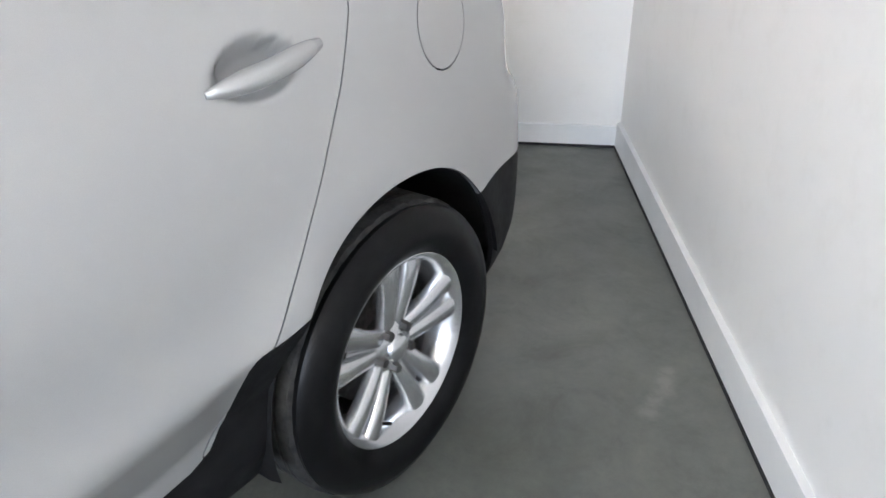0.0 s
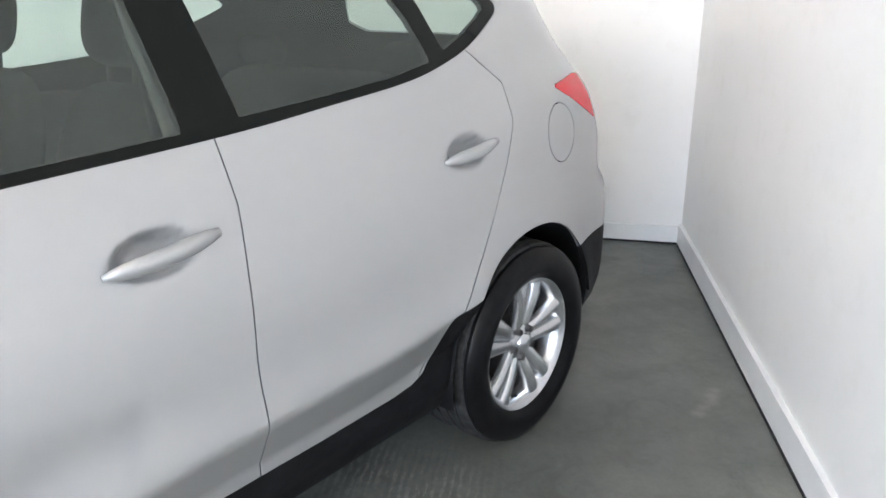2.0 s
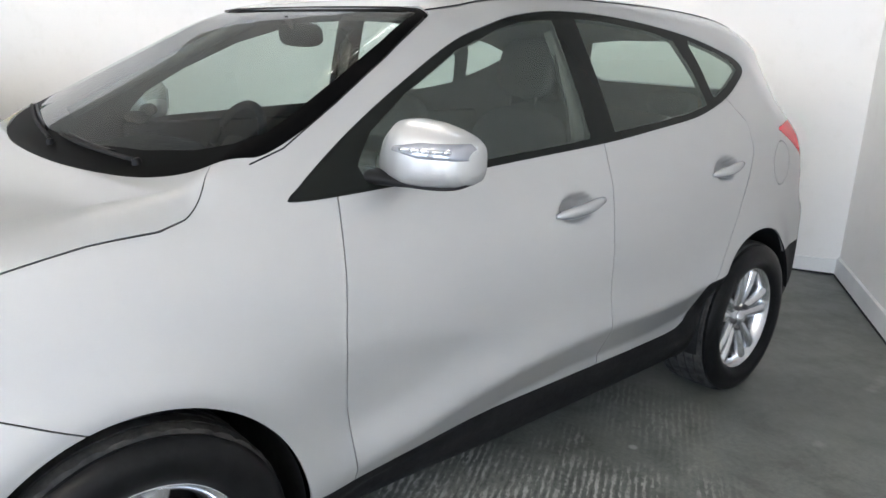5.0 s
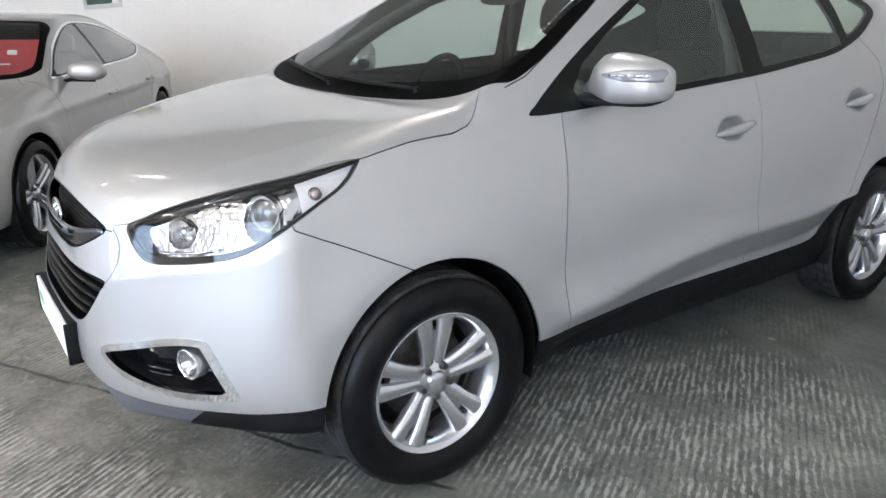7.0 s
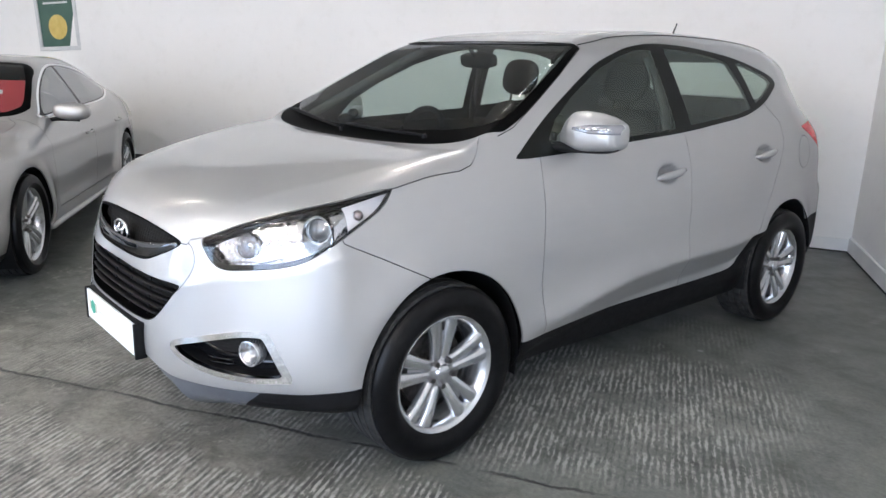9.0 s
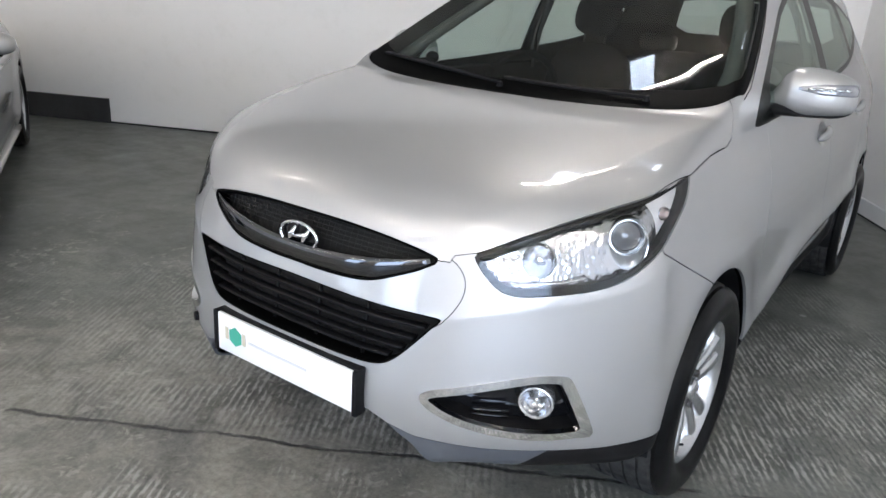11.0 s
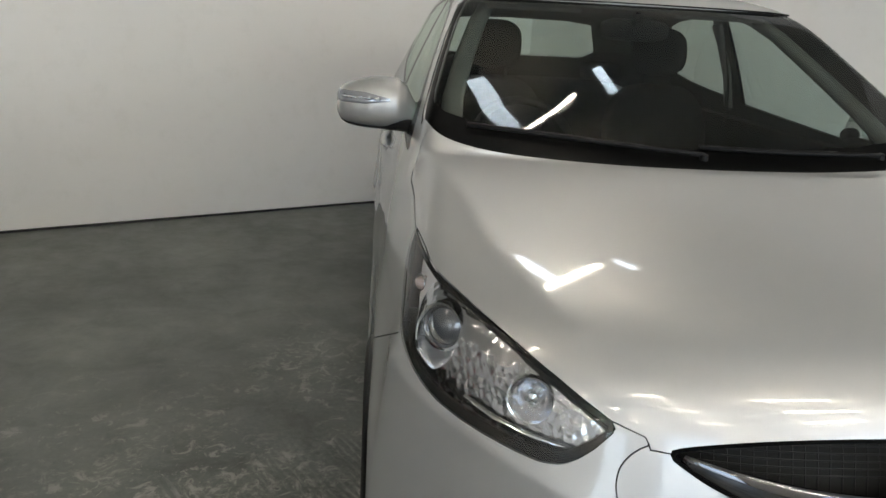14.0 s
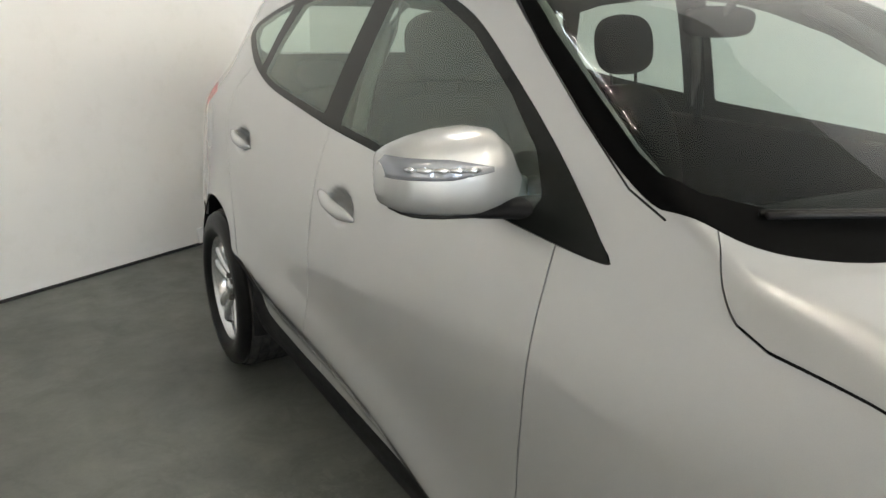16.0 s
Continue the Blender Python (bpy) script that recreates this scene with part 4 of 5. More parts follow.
# dark inner skin that backs the gaps and lines the cabin
inner = body_all
for w in (WIN_F, WIN_R, WIN_Q):
    _, inner = inner.split(grow(outline(w, "yz", RIGHT), -0.004))
_, inner = inner.split(outline(INNER, "xy", [("z", 1, 1.05), ("y", -1, -.2)]))
_, inner = inner.split(outline(REARGLASS, "xz", [("y", 1, 1.7)]))
for fn in (outline(hl_poly, (NOSE_U, "z"), FRONT), outline(UPPER, "xz", NOSE), outline(LOWER, "xz", NOSE), grow(outline(FOG, "xz", NOSE), 0.010)):
    _, inner = inner.split(grow(fn, 0.004))
_, inner = inner.split(mouth_fn)
roof_in, low_in = inner.split(lambda v: 1.25 + .10 * ss(-.5, .3, v[:, 1]) - v[:, 2])
low_in.moved(-0.014).both().build("inner_skin", LINER, car, 0, "dark inner lining")
roof_in.moved(-0.014).both().build("roof_lining", HEADLINER, car, 0, "dark grey roof lining")

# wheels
# near-black tone that puts the shade behind the spokes into the barrel's colour
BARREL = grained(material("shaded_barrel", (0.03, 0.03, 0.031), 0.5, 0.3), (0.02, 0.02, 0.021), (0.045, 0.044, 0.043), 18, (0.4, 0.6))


def wheel(name, m, tyre_r=0.345, rim_r=0.222, width=0.225, style="twin", turn=0.0):
    w = lathe(name, [(rim_r - .022, -.20), (rim_r - .005, -.205), (rim_r, -.20), (rim_r - .012, -.17), (rim_r - .02, -.10), (rim_r - .016, -.03), (rim_r - .006, -.012), (rim_r + .006, -.006), (rim_r + .009, .002),
                     (rim_r + .005, .004), (rim_r - .004, -.001), (rim_r - .014, -.012), (rim_r - .026, -.04), (rim_r - .03, -.10), (rim_r - .024, -.17), (rim_r - .022, -.20)], ALLOY, car_now, 72, m, "silver alloy wheel with five twin spokes")
    s = tyre_r - rim_r
    prof = [(rim_r + .002, .0), (rim_r + .02, .016), (rim_r + .35 * s, .028), (rim_r + .62 * s, .027), (rim_r + .84 * s, .014), (tyre_r - .010, -.002), (tyre_r - .014, -.022)]
    tread = []
    for k in range(4):
        x = -.05 - k * .042
        tread += [(tyre_r, x + .016), (tyre_r, x + .004), (tyre_r - .007, x + .003), (tyre_r - .007, x - .003), (tyre_r, x - .004)]
    tail_prof = [(tyre_r - .014, -.212), (tyre_r - .03, -.228), (rim_r + .5 * s, -.238), (rim_r + .02, -.222), (rim_r + .0, -.205)]
    tyre = lathe("tyre", prof + tail_prof, RUBBER, w, 144, None, "black rubber tyre")
    tread_prof = [(tyre_r - .020, -.010), (tyre_r - .003, -.020)] + tread + [(tyre_r - .002, -.212), (tyre_r - .012, -.218)]
    band = lathe("tread", tread_prof, TREAD, tyre, 144, None, "dusty grooved tread")
    for i, vert in enumerate(band.data.vertices):
        k, a = i % len(tread_prof), i // len(tread_prof)
        if k in (1, 2, len(tread_prof) - 2) and a % 4 == 0:
            vert.co.y *= 1 - .005 / tyre_r
            vert.co.z *= 1 - .005 / tyre_r
    # spokes
    for k in range(5):
        a0 = 2 * math.pi * k / 5 + math.pi / 2 + turn
        for s2 in (-1, 1):
            verts, faces = [], []
            n = 9
            for i in range(n):
                f = i / (n - 1)
                r = .045 + f * (rim_r - .058)
                off = s2 * (.0175 + .018 * f + .0065 * f * f) if style == "twin" else s2 * (.018 + .007 * f)
                hw = (.0195 + .002 * f + .0085 * f * f) if style == "twin" else (.0178 + .002 * math.sin(f * math.pi) + .009 * f * f)
                x = -.030 + .016 * math.sin(f * math.pi * .55) + .006 * f
                for du, dx in ((-hw, -.028), (-hw, -.008), (-hw * .72, -.001), (hw * .1, .002 * s2 * s2), (hw * .72, -.001), (hw, -.008), (hw, -.028)):
                    u = off + du
                    y, z = r, u
                    verts.append((x + dx, y * math.cos(a0) - z * math.sin(a0), y * math.sin(a0) + z * math.cos(a0)))
            for i in range(n - 1):
                for j in range(6):
                    faces.append((i * 7 + j, i * 7 + j + 1, i * 7 + 8 + j, i * 7 + 7 + j))
            ob = mesh_object("spoke", verts, faces, ALLOY, w)
            ob.data.set_sharp_from_angle(angle=radians(50))
        # web between the twin spokes near the hub
        wb = a0
        verts = [(-.034, r * math.cos(wb) - u * math.sin(wb), r * math.sin(wb) + u * math.cos(wb)) for r, u in ((.03, -.024), (.03, .024), (rim_r - .058, .030), (rim_r - .058, -.030))]
        mesh_object("spoke_web", verts, [(0, 1, 2, 3)], ALLOY, w, False)
        bm = bmesh.new()
        ba = a0 + math.pi / 5
        mm = Matrix.Translation((-.022, .052 * math.cos(ba), .052 * math.sin(ba))) @ pose(0, 0, 0, 0, 90, 0)
        bmesh.ops.create_cone(bm, cap_ends=True, segments=6, radius1=.0125, radius2=.011, depth=.018, matrix=mm)
        part("wheel_bolt", bm, DARKMETAL, w, "dark wheel bolt")
    lathe("hub", [(.0001, -.012), (.028, -.013), (.031, -.017), (.034, -.022), (.052, -.026), (.066, -.032), (.070, -.045)], ALLOY, w, 40, None)
    lathe("centre_cap", [(.0001, -.0075), (.024, -.0085), (.030, -.0125)], ALLOY, w, 32, None, "small round centre cap")
    lathe("wheel_barrel", [(rim_r - .0305, -.095), (rim_r - .036, -.10), (rim_r - .036, -.17), (.10, -.172), (.0001, -.172)], BARREL, w, 48, None, "inside of the wheel, coloured dark for its shade")
    sweep("valve", [(-.030, (rim_r - .030) * math.cos(turn - 1.75), (rim_r - .030) * math.sin(turn - 1.75)), (-.006, (rim_r - .040) * math.cos(turn - 1.75), (rim_r - .040) * math.sin(turn - 1.75))], .0045, PLASTIC, w, 8, 1.0, "black tyre valve")
    lathe("brake_disc", [(.05, -.085), (.148, -.085), (.148, -.105), (.05, -.105)], DARKMETAL, w, 48, None, "dull brake disc")
    return w


car_now = car
FACE_X = 0.868
for yc in (-1.32, 1.32):
    for s in (1, -1):
        wheel("wheel", pose(s * FACE_X, yc, 0.345, 0, 0, 0 if s > 0 else 180), turn=-.12 if yc > 0 else .02)
# wheel housings
for yc, zc, r in ARCHES:
    for s in (1, -1):
        n, verts, faces = 40, [], []
        lo_a, hi_a = (-16, 187) if yc < 0 else (8, 192)
        rr_ = r + .004
        for i in range(n + 1):
            a = math.radians(lo_a + (hi_a - lo_a) * i / n)
            for x in (.862, .84, .60, .45):
                k = 1.0 if x < .85 else .985
                verts.append((s * x, yc + rr_ * k * math.cos(a), zc + rr_ * k * math.sin(a)))
        for i in range(n):
            for j in range(3):
                faces.append((4 * i + j, 4 * i + j + 1, 4 * i + 5 + j, 4 * i + 4 + j))
        inner_ring = [4 * i + 3 for i in range(n + 1)]
        faces.append(tuple(inner_ring))
        mesh_object("wheel_housing", verts, faces, PLASTIC, car, True, "black wheel arch liner")


# ---- lamps, grilles and trim of the silver car ----
def surf_front(x, z):
    return surface(suv, (x, -1.2, z), (0, -1, 0))[1]


def surf_side(y, z):
    return surface(suv, (0.2, y, z), (1, 0, 0))[0]


def rot_to(way):
    """Turns local x to a direction."""
    return Vector(way).to_track_quat("X", "Z").to_matrix().to_4x4()


hl_fn = outline(hl_poly, (NOSE_U, "z"))


def bezel_edge(v):
    """The bezel is broad along the foot of the lamp and narrow at its tip."""
    foot = ss(.93, .82, v[:, 2]) * ss(.46, .56, v[:, 0])
    return hl_fn(v) + 0.007 + 0.011 * foot


lamp_in, lamp_rim = lamp.split(bezel_edge)
headlamps = pair(lamp, "headlamp", LENS, 0.0, label="clear headlamp lens over bright reflectors")
pair(lamp_rim.moved(-0.003), "lamp_bezel", FRIT, 0.010, parents=headlamps, label="black bezel")


def sunk(c, way, depth):
    """A place behind the lens, seen along a way out of the car."""
    way = np.array(way) / np.linalg.norm(way)
    return surface(suv, np.array(c) - way * .3, way) - way * depth


OUTER = (.58, -.80, .10)
bowl_c = sunk((.735, -1.775, .925), OUTER, .046)
inner_c = sunk((.60, -1.955, .868), (.45, -.88, .08), .044)
ind_c = sunk((.775, -1.655, .968), (.85, -.5, .1), .030)
housing = lamp.moved(-0.036)
oval_c = bowl_c - np.array((0, 0, .020))
for c, r, tall in ((oval_c, .052, 1.3), (inner_c, .042, 1), (ind_c, .017, 1)):
    _, housing = housing.split(lambda v, c=c, r=r, tall=tall: np.linalg.norm((v - c) / np.array((1, 1, tall)), axis=1) - r)
lamp_tip, housing = housing.split(lambda v: -1.70 - v[:, 1])
pair(lamp_tip, "lamp_tip", FROSTED, 0.0, parents=headlamps, label="pale frosted tip of the lamp")
pair(housing, "lamp_housing", REFLECTOR, 0.0, parents=headlamps, label="bright lamp housing")
pair(lamp.moved(-0.115), "lamp_back", REFLECTOR, 0.0, parents=headlamps, label="bright lamp housing")
brow = [(p[0], p[1], p[2]) for p in HEADLAMP[:5]]
for s, host in ((1, headlamps[0]), (-1, headlamps[1])):
    pts = [(s * (p[0] - .012), p[1] + .012, p[2] - .024) for p in brow]
    sweep("lamp_brow", pts, 0.012, BLACKGLOSS, host, 8, 1.2, "dark brow strip", [1.2, 1.2, 1.0, .6, .2])
    for c, w, r, tall, metal in ((oval_c, OUTER, .052, 1.3, SATIN), (inner_c, (.45, -.88, .08), .042, 1, REFLECTOR)):
        m = Matrix.Translation((s * c[0], c[1], c[2])) @ rot_to((s * w[0], w[1], w[2])) @ Matrix.Diagonal((1, 1, tall, 1))
        lathe("reflector_bowl", [(.0001, -.040), (r * .45, -.036), (r * .8, -.022), (r * .95, .002)], metal, host, 32, m, "bright reflector bowl")
        lathe("bowl_rim", [(r * .93, .001), (r * .96, .009), (r * 1.02, .010), (r * 1.06, -.002)], CHROME, host, 40, m, "chrome rim of the bowl")
    m = Matrix.Translation((s * bowl_c[0], bowl_c[1], bowl_c[2])) @ rot_to((s * OUTER[0], OUTER[1], OUTER[2]))
    lathe("projector_ring", [(.034, -.03), (.037, -.006), (.041, .002), (.045, .002), (.049, -.004), (.051, -.04)], CHROME, host, 32, m, "chrome projector ring")
    lathe("projector_lens", [(.0001, .004), (.012, .003), (.024, -.002), (.035, -.009)], LENSGLASS, host, 32, m, "round projector lens")
    m = Matrix.Translation((s * inner_c[0], inner_c[1], inner_c[2])) @ rot_to((s * .45, -.88, .08))
    lathe("bulb_cap", [(.0001, .0), (.009, -.002), (.012, -.012), (.012, -.045)], CHROME, host, 20, m, "bright bulb cap")
    m = Matrix.Translation((s * ind_c[0], ind_c[1], ind_c[2])) @ rot_to((s * .85, -.5, .1))
    lathe("indicator_bowl", [(.0001, -.03), (.011, -.018), (.016, .0), (.018, -.002)], REFLECTOR, host, 24, m)
    lathe("indicator_bulb", [(.0001, .010), (.008, .007), (.013, -.003), (.0135, -.024)], AMBER, host, 20, m, "pale red indicator bulb")
    ledge = [sunk((x, y, z), (.5, -.85, .05), .022) for x, y, z in ((.545, -2.03, .822), (.60, -1.99, .822), (.66, -1.945, .828), (.71, -1.90, .842))]
    sweep("bright_ledge", [(s * p[0], p[1], p[2]) for p in ledge], 0.006, CHROME, host, 8, 0.6, "bright strip along the foot of the lamp")

tails = pair(tail, "tail_lamp", RED, 0.008, label="red tail lamp lens")

# upper grille
upper_fn = outline(UPPER, "xz")
up_in, up_rim = upper.split(grow(upper_fn, -0.006))
grille = upper.both().moved(-0.045).build("upper_grille", VOID, car, 0, "gloss black upper grille")
lip_pts, lip_size = [], []
for x in np.linspace(-.395, .395, 41):
    foot = np.interp(abs(x), [0, .08, .185, .258, .335, .385, .42], [.768, .768, .772, .783, .813, .837, .862])
    head = min(.814 + .30 * x * x, .896)
    z = (foot + head) / 2
    lip_pts.append((x, surf_front(abs(x), z) + .006, z))
    lip_size.append(max(.12, (head - foot) / .050))
sweep("grille_lip", lip_pts, 0.011, DARKCHROME, grille, 20, 2.7, "dark chrome lower lip", lip_size)
up_rim.both().moved(-0.002).build("grille_edge", FRIT, grille, 0.04)
for z in (.832, .843, .854, .865, .876, .887):
    w = .385 if z < .87 else .33
    sweep("grille_mesh", [(x, surf_front(abs(x), z) + .032, z) for x in np.linspace(-w, w, 21)], 0.0016, VOID, grille, 4)
for x in np.linspace(-.36, .36, 37):
    z0, z1 = .800 + .26 * x * x, .897 - .20 * x * x
    sweep("grille_mesh", [(x, surf_front(abs(x), z) + .033, z) for z in np.linspace(z0, z1, 4)], 0.0014, VOID, grille, 4)
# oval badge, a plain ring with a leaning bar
badge_y = surf_front(0, .835) - .006
ring = [(.068 * math.cos(a), badge_y, .835 + .036 * math.sin(a)) for a in np.linspace(0, 2 * math.pi, 40, endpoint=False)]
badge = sweep("badge", ring, 0.0050, CHROME, grille, 8, 1.0, "chrome oval badge", None, True)
for x0, x1 in ((-.040, -.010), (.010, .040)):
    sweep("badge_bar", [(x0, badge_y, .810), ((x0 + x1) / 2, badge_y - .003, .835), (x1, badge_y, .860)], 0.0070, CHROME, badge, 8, 1.0, "", [.5, 1.2, .5])
sweep("badge_bar", [(-.026, badge_y - .001, .828), (0, badge_y - .003, .835), (.026, badge_y - .001, .842)], 0.0055, CHROME, badge, 8, 1.0)
mesh_object("badge_back", [(.067 * math.cos(a), badge_y + .008, .835 + .035 * math.sin(a)) for a in np.linspace(0, 2 * math.pi, 32, endpoint=False)], [tuple(range(32))], BLACKGLOSS, badge, False)

# lower grille
VOIDGLOSS = material("slat_black", (0.004, 0.004, 0.0045), 0.35, spec=0.15)
low = lower.both().moved(-0.06).build("lower_grille", VOID, car, 0, "black slatted lower grille")
_, low_rim = lower.split(grow(outline(LOWER, "xz"), -0.004))
low_rim.both().moved(-0.002).build("grille_edge", FRIT, low, 0.055)
for z, w in ((.604, .325), (.632, .36), (.662, .385), (.694, .41)):
    pts = [(x, surf_front(x, z) + .022, z) for x in np.linspace(-w, w, 25)]
    sweep("grille_slat", pts, 0.015, VOIDGLOSS, low, 8, 0.42, "gloss black slat")
for x in (-.24, -.08, .08, .24):
    pts = [(x, surf_front(x, z) + .030, z) for z in np.linspace(.580, .722, 6)]
    sweep("grille_post", pts, 0.005, VOIDGLOSS, low, 6)

# fog lamps
fog_fn = outline(FOG, "xz")
fog_in, fog_ring = fog.split(grow(fog_fn, -0.010))
pockets = pair(fog.moved(-0.07), "fog_pocket", BLACKGLOSS, 0, label="gloss black fog lamp pocket with bright edge")
pair(fog_ring.moved(0.003), "fog_trim", CHROME, 0.02, parents=pockets, label="bright chrome trim edge")
_, fog_wall = fog.split(grow(fog_fn, -0.008))
pair(fog_wall.moved(-0.004), "pocket_wall", PLASTIC, 0.065, parents=pockets)
for s, host in ((1, pockets[0]), (-1, pockets[1])):
    m = Matrix.Translation((s * .652, -1.985, .524)) @ rot_to((s * .35, -.93, 0))
    f_lamp = lathe("fog_lamp", [(.037, .016), (.040, .020), (.043, .019), (.045, .012), (.044, -.02)], SATIN, host, 36, m, "round fog lamp with bright ring")
    lathe("fog_bowl", [(.0001, -.016), (.014, -.012), (.028, .0), (.037, .013)], REFLECTOR, f_lamp, 32, None, "faceted bright bowl")
    lathe("fog_bulb", [(.0001, .008), (.008, .006), (.010, -.001), (.010, -.014)], CHROME, f_lamp, 20)
    lathe("fog_lens", [(.0001, .022), (.02, .020), (.037, .014)], LENS, f_lamp, 32, None, "clear fog lamp lens")
    for z in (.475, .49):
        pts = [(s * x, surf_front(x, z) + .05, z) for x in np.linspace(.52, .60, 5)]
        sweep("pocket_rib", pts, 0.004, BLACKGLOSS, host, 6)

PLATEGOLD = material("pale_gold_print", (0.60, 0.55, 0.44), 0.5)
# number plate on its black carrier
plate_y = surf_front(.0, .50) - .010
plate = box_part("number_plate", (-.262, plate_y - .009, .440), (.262, plate_y + .001, .556), PAPER, car, 0.002, "white front plate with a small green mark")
box_part("plate_carrier", (-.277, plate_y + .001, .430), (.277, plate_y + .03, .562), PLASTIC, plate, 0.004)
for x in (-.272, .272):
    box_part("plate_end", (x - .008, plate_y - .012, .432), (x + .008, plate_y + .02, .560), PLASTIC, plate, 0.003)
bm = bmesh.new()
bmesh.ops.create_circle(bm, cap_ends=True, segments=6, radius=.030, matrix=Matrix.Translation((-.185, plate_y - .0105, .50)) @ pose(0, 0, 0, 90, 0, 0))
part("plate_mark", bm, GREEN, plate, "green shield mark", False)
for x in (-.222, -.148):
    box_part("plate_wing", (x - .006, plate_y - .0112, .484), (x + .006, plate_y - .0095, .520), PLATEGOLD, plate, 0.0, "pale gold mark")
box_part("plate_bar", (-.128, plate_y - .0115, .497), (.10, plate_y - .0095, .503), PALEGREY, plate, 0.0)
lathe("parking_sensor", [(.0001, .012), (.014, .011), (.016, .0)], PLASTIC, car, 20, Matrix.Translation((-.47, surf_front(.47, .45) - .002, .45)) @ rot_to((-.4, -.9, 0)), "small black round plug")

# dark undertray that slopes back from the open middle of the bumper
tray = [(-.62, -1.98, .43), (.62, -1.98, .43), (.66, -1.55, .24), (-.66, -1.55, .24)]
tray += [(x, y + .01, z + .02) for x, y, z in tray]
mesh_object("undertray", tray, [(3, 2, 1, 0), (4, 5, 6, 7), (0, 1, 5, 4), (1, 2, 6, 5), (2, 3, 7, 6), (3, 0, 4, 7)], PLASTIC, car, False, "dark sloping undertray")

# door handles
for dy, (yc, zc), hosts in ((0, HANDLES[0], doors_f), (1, HANDLES[1], doors_r)):
    for s, host in ((1, hosts[0]), (-1, hosts[1])):
        ys = np.linspace(yc - .112, yc + .135, 9)
        pts, tap = [], [.30, .72, .95, 1.0, 1.0, 1.0, .95, .80, .50]
        for k, y in enumerate(ys):
            f = k / 8
            z = zc - .012 + .026 * f
            x = min(surf_side(yc - .14, z), surf_side(yc + .16, z)) + .004 + .016 * math.sin(math.pi * min(1, f * 1.05))
            pts.append((s * x, y, z))
        sweep("door_handle", pts, 0.0165, PAINT, host, 12, 1.2, "silver pull handle over a hollow", tap)

# door mirrors
def blob(centre, radii, power, flat_back=None, steps=(28, 18)):
    verts, faces = [], []
    nu, nv = steps
    sp = lambda v, p: math.copysign(abs(v) ** p, v)
    for j in range(nv + 1):
        b = -math.pi / 2 + math.pi * j / nv
        for i in range(nu):
            a = 2 * math.pi * i / nu
            verts.append([centre[k] + radii[k] * q for k, q in enumerate((sp(math.cos(b), power) * sp(math.cos(a), power), sp(math.cos(b), power) * sp(math.sin(a), power), sp(math.sin(b), power)))])
    for j in range(nv):
        for i in range(nu):
            k = (i + 1) % nu
            faces.append((j * nu + i, j * nu + k, (j + 1) * nu + k, (j + 1) * nu + i))
    return verts, faces


MIRROR_Q = [-1.14, -1.0, -.88, -.72, -.5, -.2, .2, .55, .8, .93, 1.0]
MIRROR_TOP = [1.194, 1.204, 1.230, 1.270, 1.292, 1.297, 1.292, 1.280, 1.266, 1.254, 1.232]
MIRROR_FOOT = [1.150, 1.146, 1.141, 1.136, 1.133, 1.132, 1.134, 1.138, 1.145, 1.155, 1.176]
MIRROR_FRONT = [-.640, -.645, -.652, -.662, -.670, -.671, -.662, -.646, -.626, -.606, -.575]
MIRROR_BACK = [-.600, -.580, -.560, -.548, -.540, -.531, -.519, -.509, -.505, -.510, -.535]


def mirror_skin(q, a, lift=0.0):
    """A place on the mirror's shell: q along it, a round it from the back over the top to the front."""
    top, foot, front, back = (np.interp(q, MIRROR_Q, k) for k in (MIRROR_TOP, MIRROR_FOOT, MIRROR_FRONT, MIRROR_BACK))
    c, d = math.cos(a), math.sin(a)
    p = .62 if c > 0 else .82
    y = (front + back) / 2 + ((back - front) / 2 + lift) * math.copysign(abs(c) ** p, c)
    z = (top + foot) / 2 + ((top - foot) / 2 + lift) * math.copysign(abs(d) ** .68, d)
    # the upper front leans back above the repeater's line
    y += .016 * max(0.0, (z - foot) / (top - foot) - .55) * (1 if c < 0 else 0)
    return [.884 + .133 * q, y, z]


def mirror_grid(qs, angles, s, ends):
    verts = [mirror_skin(q, a) for q in qs for a in angles]
    n, m = len(angles), len(qs)
    faces = [(i * n + j, (i + 1) * n + j, (i + 1) * n + (j + 1) % n, i * n + (j + 1) % n) for i in range(m - 1) for j in range(n if ends else n - 1)]
    if ends:
        faces += [tuple(range(n)), tuple(reversed(range((m - 1) * n, m * n)))]
    if s < 0:
        verts, faces = [[-p[0], p[1], p[2]] for p in verts], [tuple(reversed(f)) for f in faces]
    return verts, faces


